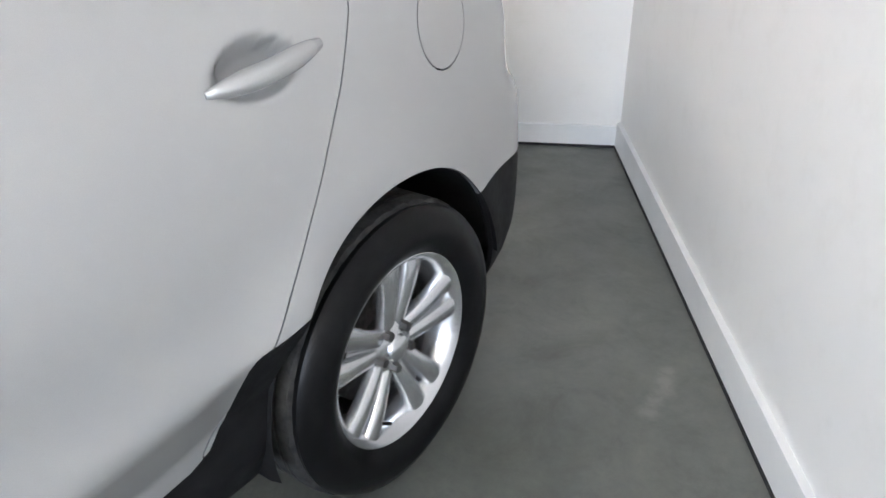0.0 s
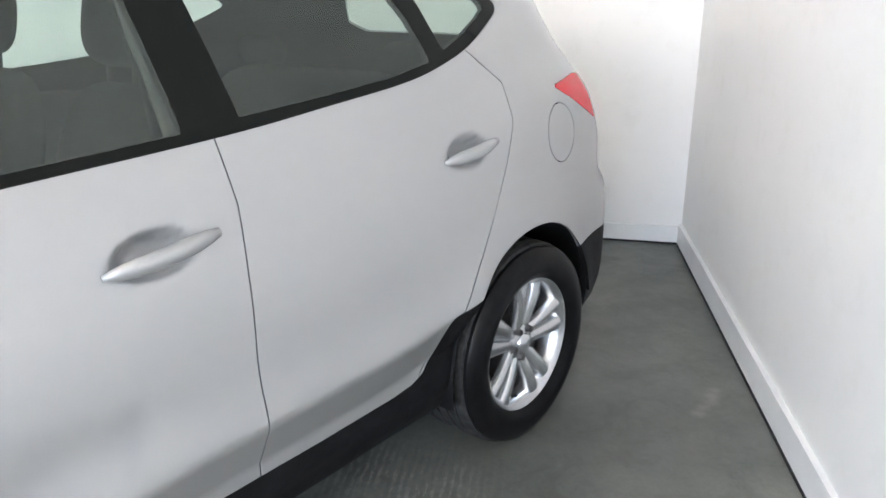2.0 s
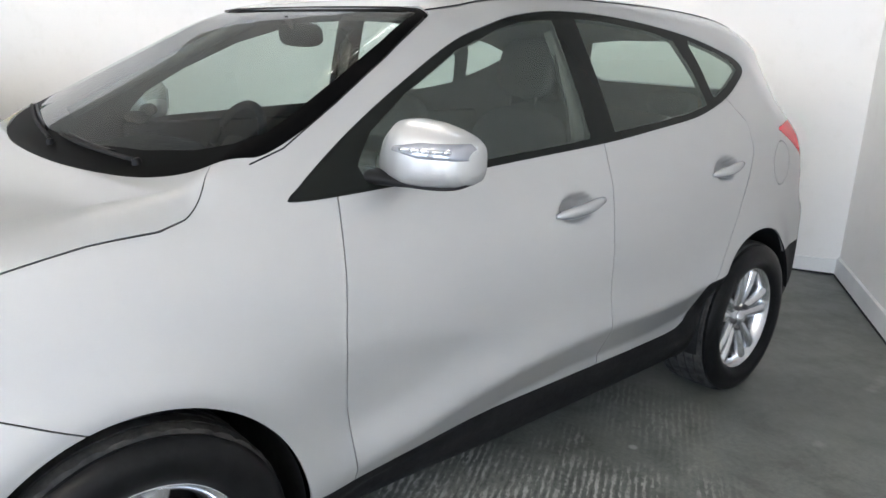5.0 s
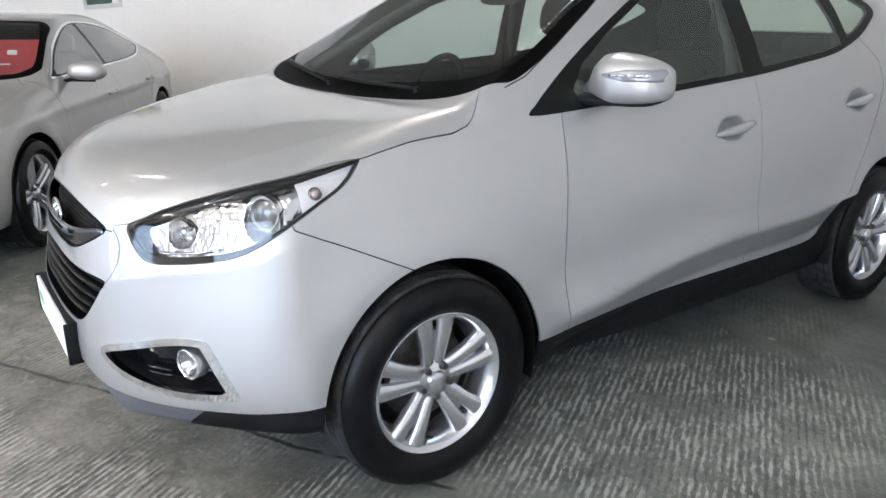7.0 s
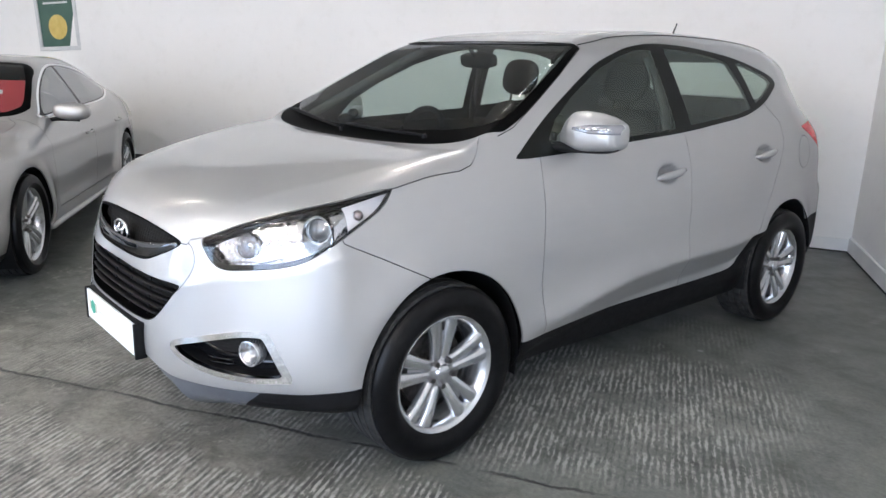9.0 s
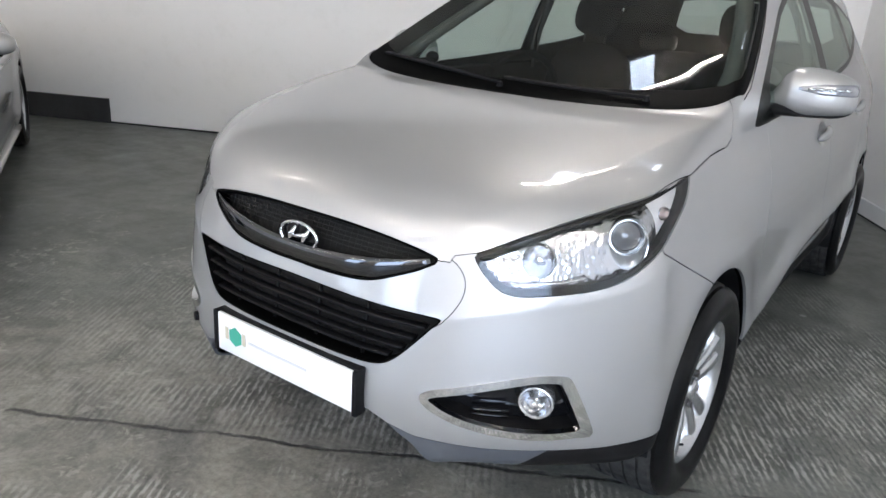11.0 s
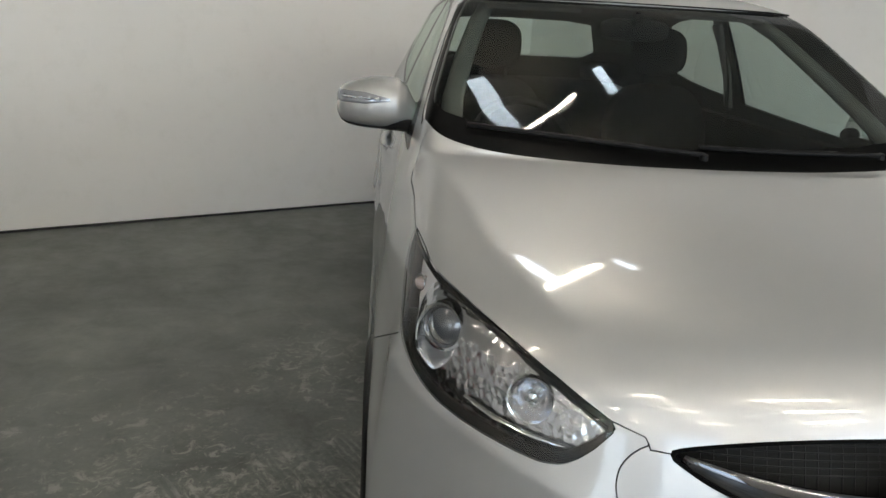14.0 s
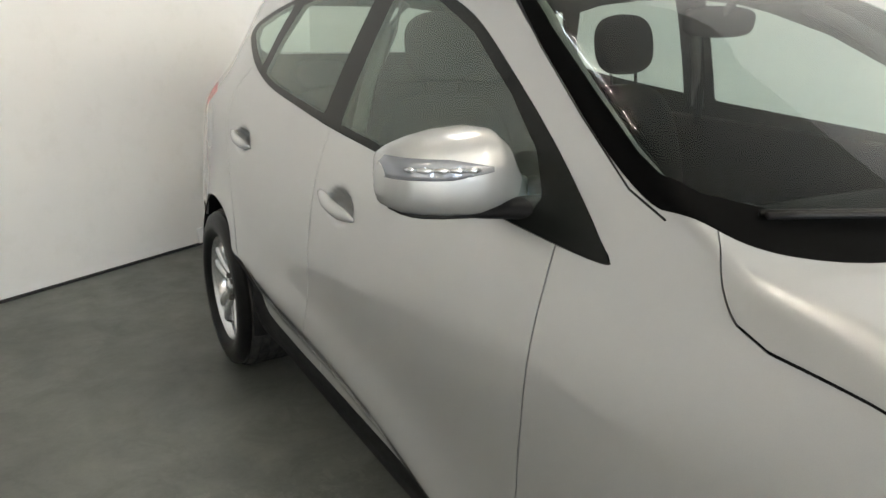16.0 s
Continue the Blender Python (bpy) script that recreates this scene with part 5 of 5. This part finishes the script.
MIRROR_STATIONS = spline([(q, 0) for q in MIRROR_Q], 4, False)[:, 0]
for s in (1, -1):
    v, f = mirror_grid(MIRROR_STATIONS, np.linspace(0, 2 * math.pi, 48, endpoint=False), s, True)
    mirror = mesh_object("door_mirror", v, f, PAINT, car, True, "silver door mirror with a clear side repeater")
    # repeater along the front, broad at the outer end and drawn to a point inwards
    verts, faces = [], []
    qs = np.linspace(-.30, .985, 26)
    for q in qs:
        t_ = (q + .30) / 1.285
        half_z = .004 + .0115 * min(1, t_ * 2.2)
        zc = 1.228 + .004 * t_
        for k in range(7):
            zt = zc + 1.25 * half_z * math.cos(math.pi * k / 6)
            lo_a, hi_a = math.pi / 2, 1.35 * math.pi
            for _ in range(22):
                mid_a = (lo_a + hi_a) / 2
                if mirror_skin(q, mid_a)[2] > zt:
                    lo_a = mid_a
                else:
                    hi_a = mid_a
            p = mirror_skin(q, lo_a)
            verts.append((s * (p[0] + .002 * t_), p[1] - (.003 if 0 < k < 6 else -.002), p[2]))
    for i in range(len(qs) - 1):
        for k in range(6):
            q4 = (i * 7 + k, i * 7 + k + 1, (i + 1) * 7 + k + 1, (i + 1) * 7 + k)
            faces.append(q4 if s > 0 else tuple(reversed(q4)))
    rep = mesh_object("side_repeater", verts, faces, REPEATER, mirror, True, "clear repeater lens")
    for k in (6, 10, 14, 18, 21):
        c = verts[k * 7 + 3]
        n_ = 2 if k < 20 else 1
        sweep("repeater_cell", [verts[(k - n_) * 7 + 3], (c[0], c[1] - .002, c[2]), verts[(k + n_) * 7 + 3]], 0.0065, SATIN, rep, 8, 1.0, "bright cell", [.5, 1, .5])
    box_part("mirror_glass", (-.072, -.003, -.040), (.072, .003, .040), CHROME, mirror, 0.002, "mirror glass", Matrix.Translation((s * .880, -.524, 1.212)) @ pose(0, 0, 0, 0, 0, s * 12))
    # black strip standing for the shade under the shell, and the foot on the door's corner plate
    edge = [(s * (.884 + .133 * q), np.interp(q, MIRROR_Q, MIRROR_FRONT) * .45 + np.interp(q, MIRROR_Q, MIRROR_BACK) * .55, np.interp(q, MIRROR_Q, MIRROR_FOOT) + .003) for q in np.linspace(-.9, .86, 14)]
    sweep("mirror_underside_shade", edge, 0.046, PLASTIC, mirror, 10, 0.20, "black strip for the shade under the shell", [.6, .8, .95] + [1] * 8 + [.9, .7, .4])
    sweep("mirror_foot", [(s * .722, -.705, 1.150), (s * .752, -.680, 1.149), (s * .79, -.652, 1.146), (s * .84, -.625, 1.140), (s * .90, -.605, 1.137)], 0.036, PLASTIC, mirror, 12, 0.55, "black mirror foot", [1.3, 1.15, 1.0, .7, .3])
    sweep("mirror_neck", [(s * .715, -.665, 1.178), (s * .742, -.640, 1.176)], 0.028, PLASTIC, mirror, 12, 0.9, "black joint of the mirror")

# wipers, aerial, roof mouldings
def on_screen(x, y, lift):
    z = surface(suv, (x, y, .8), (0, 0, 1))[2]
    return (x, y, z + lift)


for x0, x1, y0, y1 in ((-.02, -.64, -1.195, -1.085), (.50, -.02, -1.155, -1.168)):
    pts = [on_screen(x0 + (x1 - x0) * k / 12, y0 + (y1 - y0) * k / 12 - .012 * math.sin(math.pi * k / 12), .007) for k in range(13)]
    wp = sweep("wiper", pts, 0.006, PLASTIC, car, 8, 1.0, "black wiper arm and blade")
    sweep("wiper_blade", [(p[0], p[1] + .014, p[2] + .001) for p in pts[3:]], 0.004, RUBBER, wp, 6, 1.4)
for x, y in ((.50, -1.15), (-.02, -1.195)):
    lathe("wiper_pivot", [(.0001, .016), (.009, .015), (.012, .0)], PLASTIC, car, 16, Matrix.Translation(on_screen(x, y, -.006)) @ rot_to((0, -.2, 1)))
for s in (1, -1):
    pts = []
    for y in np.linspace(-.36, 1.55, 26):
        x = np.interp(y, [-.36, -.1, .4, 1.0, 1.55], [.588, .545, .52, .515, .485])
        z = surface(suv, (x, y, .8), (0, 0, 1))[2]
        pts.append((s * x, y, z + .001))
    sweep("roof_moulding", pts, 0.0045, PLASTIC, car, 8, 0.5, "thin black roof moulding")
aerial_base = on_screen(0, 1.28, 0)
aerial_m = Matrix.Translation(aerial_base) @ rot_to((0, .15, 1))
aerial = lathe("aerial_base", [(.0001, .03), (.02, .026), (.032, .0)], PLASTIC, car, 20, aerial_m, "short black roof aerial")
rod = sweep("aerial_rod", [(0, 1.285, aerial_base[2] + .02), (0, 1.305, aerial_base[2] + .06), (0, 1.335, aerial_base[2] + .115)], 0.0055, PLASTIC, aerial, 8, 1.0, "", [1.2, 1, .7])
rod.matrix_local = aerial_m.inverted()
# windscreen and side window rubbers
sweep("screen_seal", [on_screen(x, y, .0) for x, y in [(.757, -1.0), (.748, -.91), (.713, -.745), (.667, -.56), (.612, -.385)]], 0.002, RUBBER, car, 6)
sweep("screen_seal", [on_screen(-x, y, .001) for x, y in [(.757, -1.0), (.748, -.91), (.713, -.745), (.667, -.56), (.612, -.385)]], 0.002, RUBBER, car, 6)
pts = [on_screen(x, -.385, .001) for x in np.linspace(-.58, .58, 15)]
sweep("screen_seal", pts, 0.003, RUBBER, car, 6)

# rear screen
rearglass.both().moved(-.004).build("rear_screen", GLASS, car, 0, "tinted rear screen")

# ---- the cabin of the silver car ----
def shaped(name, centre, radii, power, mat, parent, m=None, label=""):
    v, f = blob(centre, radii, power, None, (24, 16))
    ob = mesh_object(name, v, f, mat, parent, True, label)
    if m is not None:
        ob.matrix_local = m
    return ob


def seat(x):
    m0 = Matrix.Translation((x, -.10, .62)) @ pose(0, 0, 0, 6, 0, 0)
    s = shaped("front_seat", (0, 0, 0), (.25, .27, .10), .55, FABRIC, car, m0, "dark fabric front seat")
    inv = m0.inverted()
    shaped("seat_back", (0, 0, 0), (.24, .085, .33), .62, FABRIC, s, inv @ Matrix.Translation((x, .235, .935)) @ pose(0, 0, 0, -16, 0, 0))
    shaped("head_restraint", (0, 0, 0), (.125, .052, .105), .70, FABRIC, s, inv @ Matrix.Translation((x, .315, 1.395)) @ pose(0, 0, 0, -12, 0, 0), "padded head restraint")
    for d in (-.06, .06):
        ob = sweep("restraint_post", [(x + d, .295, 1.20), (x + d, .31, 1.33)], .006, CABIN, s, 8)
        ob.matrix_local = inv


for x in (-.38, .38):
    seat(x)
bench = shaped("rear_seat", (0, 0, 0), (.66, .25, .10), .45, FABRIC, car, Matrix.Translation((0, .88, .64)), "dark fabric rear bench")
inv = Matrix.Translation((0, .88, .64)).inverted()
shaped("seat_back", (0, 0, 0), (.64, .09, .31), .45, FABRIC, bench, inv @ Matrix.Translation((0, 1.18, .90)) @ pose(0, 0, 0, -20, 0, 0))
for x in (-.40, .40):
    shaped("head_restraint", (0, 0, 0), (.12, .05, .06), .65, FABRIC, bench, inv @ Matrix.Translation((x, 1.29, 1.245)))
# dashboard
verts, faces = [], []
prof = [(-1.16, 1.10), (-.98, 1.095), (-.78, 1.085), (-.66, 1.06), (-.60, 1.0), (-.59, .90), (-.64, .75), (-.70, .60)]
xs = np.linspace(-.71, .71, 29)
for x in xs:
    hood = .045 * math.exp(-((x + .37) / .17) ** 4)
    for k, (y, z) in enumerate(prof):
        yy = y + (.18 * (abs(x) / .71) ** 2.4 if k < 2 else .02 * math.cos(x * 3))
        zz = z + hood * (1 if k in (2, 3) else .3 if k in (1, 4) else 0) - (.03 * (x / .71) ** 4)
        verts.append((x * (.94 if k == 0 else 1), yy, zz))
n = len(prof)
for i in range(len(xs) - 1):
    for k in range(n - 1):
        faces.append((i * n + k, i * n + k + 1, (i + 1) * n + k + 1, (i + 1) * n + k))
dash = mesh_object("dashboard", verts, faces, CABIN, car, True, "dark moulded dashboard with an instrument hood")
for x in (-.60, -.12, .12, .60):
    box_part("air_vent", (x - .055, -.61, .955), (x + .055, -.585, 1.01), BLACKGLOSS, dash, .006)
box_part("centre_stack", (-.12, -.62, .62), (.12, -.57, .93), CABIN, dash, .015)
# steering wheel
wm = Matrix.Translation((-.37, -.475, 1.055)) @ pose(0, 0, 0, -24, 0, 0)
ring = [(.182 * math.cos(a), 0, .182 * math.sin(a)) for a in np.linspace(0, 2 * math.pi, 40, endpoint=False)]
sw = sweep("steering_wheel", ring, .0155, CABIN, car, 10, 1.0, "dark steering wheel", None, True)
sw.matrix_local = wm
shaped("wheel_boss", (0, 0, 0), (.07, .03, .055), .7, CABIN, sw)
for a in (0, 180, 250, 290):
    sweep("wheel_spoke", [(.05 * math.cos(radians(a)), 0, .05 * math.sin(radians(a))), (.175 * math.cos(radians(a)), 0, .175 * math.sin(radians(a)))], .016, CABIN, sw, 8, .5)
# inside mirror, sun visors and centre console
shaped("inside_mirror", (0, 0, 0), (.125, .022, .038), .6, CABIN, car, Matrix.Translation((.01, -.41, 1.482)) @ pose(0, 0, 0, 8, 0, 0), "dark inside mirror")
sweep("mirror_stalk", [(0, -.425, 1.50), (0, -.46, 1.535)], .010, CABIN, car, 8)
for s in (-1, 1):
    box_part("sun_visor", (-.17, -.08, -.008), (.17, .08, .008), HEADLINER, car, .006, "dark grey sun visor", Matrix.Translation((s * .34, -.28, 1.555)) @ pose(0, 0, 0, 14, 0, 0))
box_part("centre_console", (-.11, -.60, .40), (.11, .35, .66), CABIN, car, .02)
for s in (-1, 1):
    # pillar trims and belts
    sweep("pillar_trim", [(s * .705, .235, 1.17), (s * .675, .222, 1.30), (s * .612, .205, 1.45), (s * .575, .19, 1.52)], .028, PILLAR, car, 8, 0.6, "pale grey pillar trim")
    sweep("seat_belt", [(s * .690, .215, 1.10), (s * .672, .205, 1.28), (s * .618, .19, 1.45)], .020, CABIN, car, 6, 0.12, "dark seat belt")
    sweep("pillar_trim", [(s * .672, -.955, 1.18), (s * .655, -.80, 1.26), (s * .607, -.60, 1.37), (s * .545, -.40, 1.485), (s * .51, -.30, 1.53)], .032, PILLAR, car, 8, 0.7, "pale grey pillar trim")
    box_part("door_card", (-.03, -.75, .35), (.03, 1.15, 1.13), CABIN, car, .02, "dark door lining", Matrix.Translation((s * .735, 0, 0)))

# ---- the second car: a long silver coupe beside it, half in view ----
coupe_car = thing("coupe_saloon", "pale silver long coupe with a red price board behind its windscreen", "car", pose(-4.348, -1.996, 0, 0, 0, 60.15))
car_now = coupe_car
cs = skin(coupe, -1.7, 1.6, 0.55, 130, 50, 130)
C_ARCH = ((-1.455, .345, .372), (1.455, .345, .372))
for a in C_ARCH:
    _, cs = cs.split(disc(*a))
coupe_all = cs
C_DLO = spline([(-.80, .985), (-.3, .992), (.3, 1.0), (.9, 1.012), (1.25, 1.035), (1.52, 1.09), (1.56, 1.125), (1.40, 1.18), (1.10, 1.255), (.75, 1.315), (.40, 1.345), (.10, 1.335), (-.2, 1.27), (-.5, 1.165), (-.74, 1.04)], 5)
C_WF = [(-.72, 1.005), (-.3, 1.012), (.25, 1.018), (.22, 1.325), (.08, 1.318), (-.2, 1.25), (-.48, 1.15), (-.68, 1.05)]
C_WR = [(.31, 1.02), (.85, 1.03), (1.2, 1.05), (1.47, 1.10), (1.50, 1.122), (1.37, 1.168), (1.08, 1.24), (.72, 1.298), (.40, 1.328), (.28, 1.327)]
c_dlo, cs = cs.split(outline(C_DLO, "yz", RIGHT))
c_edge_in, c_edge = c_dlo.split(grow(outline(C_DLO, "yz"), -.012))
cw = []
for w in (C_WF, C_WR):
    g, c_edge_in = c_edge_in.split(outline(w, "yz", RIGHT))
    cw.append(g)
C_SCR = spline([(0, -1.04), (.4, -1.0), (.68, -.90), (.765, -.80), (.755, -.70), (.685, -.41), (.60, -.14), (.3, -.12), (0, -.12), (-.3, -.12), (-.3, -1.04)], 4)
c_scr, cs = cs.split(outline(C_SCR, "xy", [("z", 1, .93)]))
c_pane, c_frit = c_scr.split(outline([(-.1, -.98), (.4, -.945), (.64, -.87), (.715, -.79), (.71, -.70), (.645, -.42), (.56, -.18), (-.1, -.165)], "xy"))
C_HL = [(.50, .70), (.70, .725), (.86, .745), (.90, .70), (.88, .60), (.78, .575), (.60, .59), (.52, .65)]
c_hl, cs = cs.split(outline(C_HL, "xz", [("y", -1, -1.75)]))
C_INT = [(.52, .46), (.60, .50), (.86, .49), (.84, .33), (.62, .31)]
c_int, cs = cs.split(outline(C_INT, "xz", [("y", -1, -1.75)]))
C_GR = [(-.3, .72), (.30, .72), (.36, .68), (.30, .34), (.22, .28), (-.3, .28)]
c_gr, cs = cs.split(outline(C_GR, "xz", [("y", -1, -1.75)]))
c_sill, cs = cs.split(lambda v: v[:, 2] - .235)
C_BON = [(-.3, -2.4), (.5, -2.4), (.62, -2.2), (.72, -1.7), (.76, -1.2), (.74, -1.0), (.6, -.85), (-.3, -.85)]
c_bon, cs = cs.split(outline(C_BON, "xy", [("z", 1, .74), ("y", -1, -.85)]), GAP)
c_df, cs = cs.split(outline([(-.92, 1.1), (-.93, .9), (-.88, .6), (-.83, .34), (.28, .34), (.30, .7), (.29, 1.1)], "yz", RIGHT), GAP)
c_dr, cs = cs.split(outline([(.28, .34), (.30, .7), (.29, 1.1), (1.36, 1.12), (1.38, .95), (1.18, .76), (1.04, .6), (.98, .34)], "yz", RIGHT), GAP)
cs.both().build("body_shell", PAINT_COUPE, coupe_car, .008)
c_bon.both().build("bonnet", PAINT_COUPE, coupe_car, .008)
cdf = pair(c_df, "front_door", PAINT_COUPE, .008, coupe_car)
cdr = pair(c_dr, "rear_door", PAINT_COUPE, .008, coupe_car)
pair(c_edge, "window_trim", CHROME, .004, coupe_car, "bright window trim")
pair(c_edge_in, "window_surround", TRIM, .004, coupe_car, "black window surround")
pair(cw[0], "front_window", GLASS_COUPE, 0, parents=cdf, label="tinted side glass")
pair(cw[1], "rear_window", GLASS_COUPE, 0, parents=cdr, label="tinted side glass")
c_pane.both().build("windscreen", SCREEN, coupe_car, 0, "clear windscreen")
c_frit.both().build("windscreen_border", FRIT, coupe_car, 0, "black border of the windscreen")
chl = pair(c_hl, "headlamp", LENS, 0, coupe_car, "clear headlamp lens")
pair(c_hl.moved(-.05), "lamp_housing", BLACKGLOSS, 0, parents=chl, label="dark lamp housing")
_, c_hlr = c_hl.split(grow(outline(C_HL, "xz"), -.022))
pair(c_hlr.moved(-.02), "running_light", REFLECTOR, .01, parents=chl, label="bright running light strip")
for s, host in ((1, chl[0]), (-1, chl[1])):
    y = surface(coupe, (.72, -1.2, .66), (0, -1, 0))[1] + .05
    m = Matrix.Translation((s * .72, y, .66)) @ rot_to((s * .3, -.95, 0))
    lathe("projector_lens", [(.0001, .03), (.02, .026), (.034, .012), (.04, -.01)], LENSGLASS, host, 24, m)
pair(c_int.moved(-.06), "air_intake", VOID, 0, coupe_car, "black side air intake")
for k in range(3):
    z = .36 + .045 * k
    for s in (1, -1):
        pts = [(s * x, surface(coupe, (x, -1.2, z), (0, -1, 0))[1] + .03, z) for x in np.linspace(.60, .85, 6)]
        sweep("intake_slat", pts, .007, BLACKGLOSS, coupe_car, 6)
c_gr.both().moved(-.05).build("grille", BLACKGLOSS, coupe_car, 0, "gloss black grille")
c_sill.both().build("underbody", PLASTIC, coupe_car, 0, "dark underside")
# splitter edge under the nose and the side skirts
sweep("front_splitter", [(s_ * x, surface(coupe, (x, -1.2, .255), (0, -1, 0))[1] - .012, .232) for s_, x in [(-1, .86), (-1, .7), (-1, .5), (-1, .25), (1, 0), (1, .25), (1, .5), (1, .7), (1, .86)]], .016, PAINT_COUPE, coupe_car, 8, .6)
for s in (1, -1):
    sweep("side_skirt", [(s * .925, y, .235) for y in np.linspace(-1.06, 1.06, 9)], .026, PAINT_COUPE, coupe_car, 8, .8)
ci = coupe_all
for w in (C_WF, C_WR):
    _, ci = ci.split(outline(w, "yz", RIGHT))
_, ci = ci.split(outline([(-.1, -.98), (.4, -.945), (.64, -.87), (.715, -.79), (.71, -.70), (.645, -.42), (.56, -.18), (-.1, -.165)], "xy", [("z", 1, .93), ("y", -1, 0)]))
_, ci = ci.split(lambda v: np.maximum(v[:, 1] + 1.9, v[:, 2] - .76))
ci.moved(-.014).both().build("inner_skin", LINER, coupe_car, 0, "dark inner lining")
for yc in (-1.455, 1.455):
    for s in (1, -1):
        wheel("wheel", pose(s * .925, yc, 0.34, 0, 0, 0 if s > 0 else 180), .34, .236, .245, "wide", .25)
for yc, zc, r in C_ARCH:
    for s in (1, -1):
        n, verts, faces = 28, [], []
        for i in range(n + 1):
            a = math.radians(-38 + 256 * i / n)
            for x in (.915, .89, .64):
                verts.append((s * x, yc + (r + .004) * math.cos(a), zc + (r + .004) * math.sin(a)))
        for i in range(n):
            for j in range(2):
                faces.append((3 * i + j, 3 * i + j + 1, 3 * i + 4 + j, 3 * i + 3 + j))
        faces.append(tuple(3 * i + 2 for i in range(n + 1)))
        mesh_object("wheel_housing", verts, faces, PLASTIC, coupe_car, True, "black wheel arch liner")
for s in (1, -1):
    v, f = blob((s * 1.0, -.60, 1.02), (.13, .075, .065), .75, None, (22, 14))
    v = [(p[0], min(p[1], -.55) + .03 * (abs(p[0]) - 1.0), p[2] - .02 * (abs(p[0]) - 1.0)) for p in v]
    cm = mesh_object("door_mirror", v, f, PAINT_COUPE, coupe_car, True, "silver door mirror with a black foot")
    sweep("mirror_foot", [(s * .84, -.66, .955), (s * .90, -.63, .965), (s * 1.05, -.60, .958)], .024, PLASTIC, cm, 10, .6, "black mirror foot")
    for yc, zc in ((.08, .80), (1.15, .82)):
        x = surface(coupe, (.2, yc, zc), (1, 0, 0))[0]
        sweep("door_handle", [(s * (x + .002), yc - .10, zc), (s * (x + .022), yc - .05, zc + .003), (s * (x + .022), yc + .06, zc + .006), (s * (x + .002), yc + .10, zc + .006)], .012, PAINT_COUPE, coupe_car, 8)
for x in (-.40, .40):
    st = shaped("front_seat", (0, 0, 0), (.25, .10, .36), .6, FABRIC, coupe_car, Matrix.Translation((x, .42, .75)) @ pose(0, 0, 0, -18, 0, 0), "dark seat")
    shaped("head_restraint", (0, 0, 0), (.12, .05, .09), .7, FABRIC, st, Matrix.Translation((0, 0, .44)))
# red price board standing on the dashboard
bd = new("price_board")
bd.matrix_world = pose(-4.348, -1.996, 0, 0, 0, 60.15) @ Matrix.Translation((.22, -.47, 1.10)) @ pose(0, 0, 0, -22, 0, 0)
tagged(bd, "red price board with white lines behind the coupe's windscreen", "sign")
REDCARD = grained(material("red_card", (0.42, 0.02, 0.035), 0.5), (0.38, 0.016, 0.03), (0.46, 0.028, 0.045), 7)
box_part("card", (-.42, -.004, -.16), (.42, .004, .14), REDCARD, bd, .003)
for k, (x0, x1) in enumerate(((-.30, -.20), (-.17, -.08), (-.05, .04), (.07, .16), (.19, .28))):
    box_part("printed_bar", (x0 + .012, -.0065, .03), (x1 - .012, -.0045, .062), PALEGREY, bd, 0)
box_part("printed_bar", (-.24, -.0065, -.045), (.22, -.0045, -.036), PALEGREY, bd, 0)
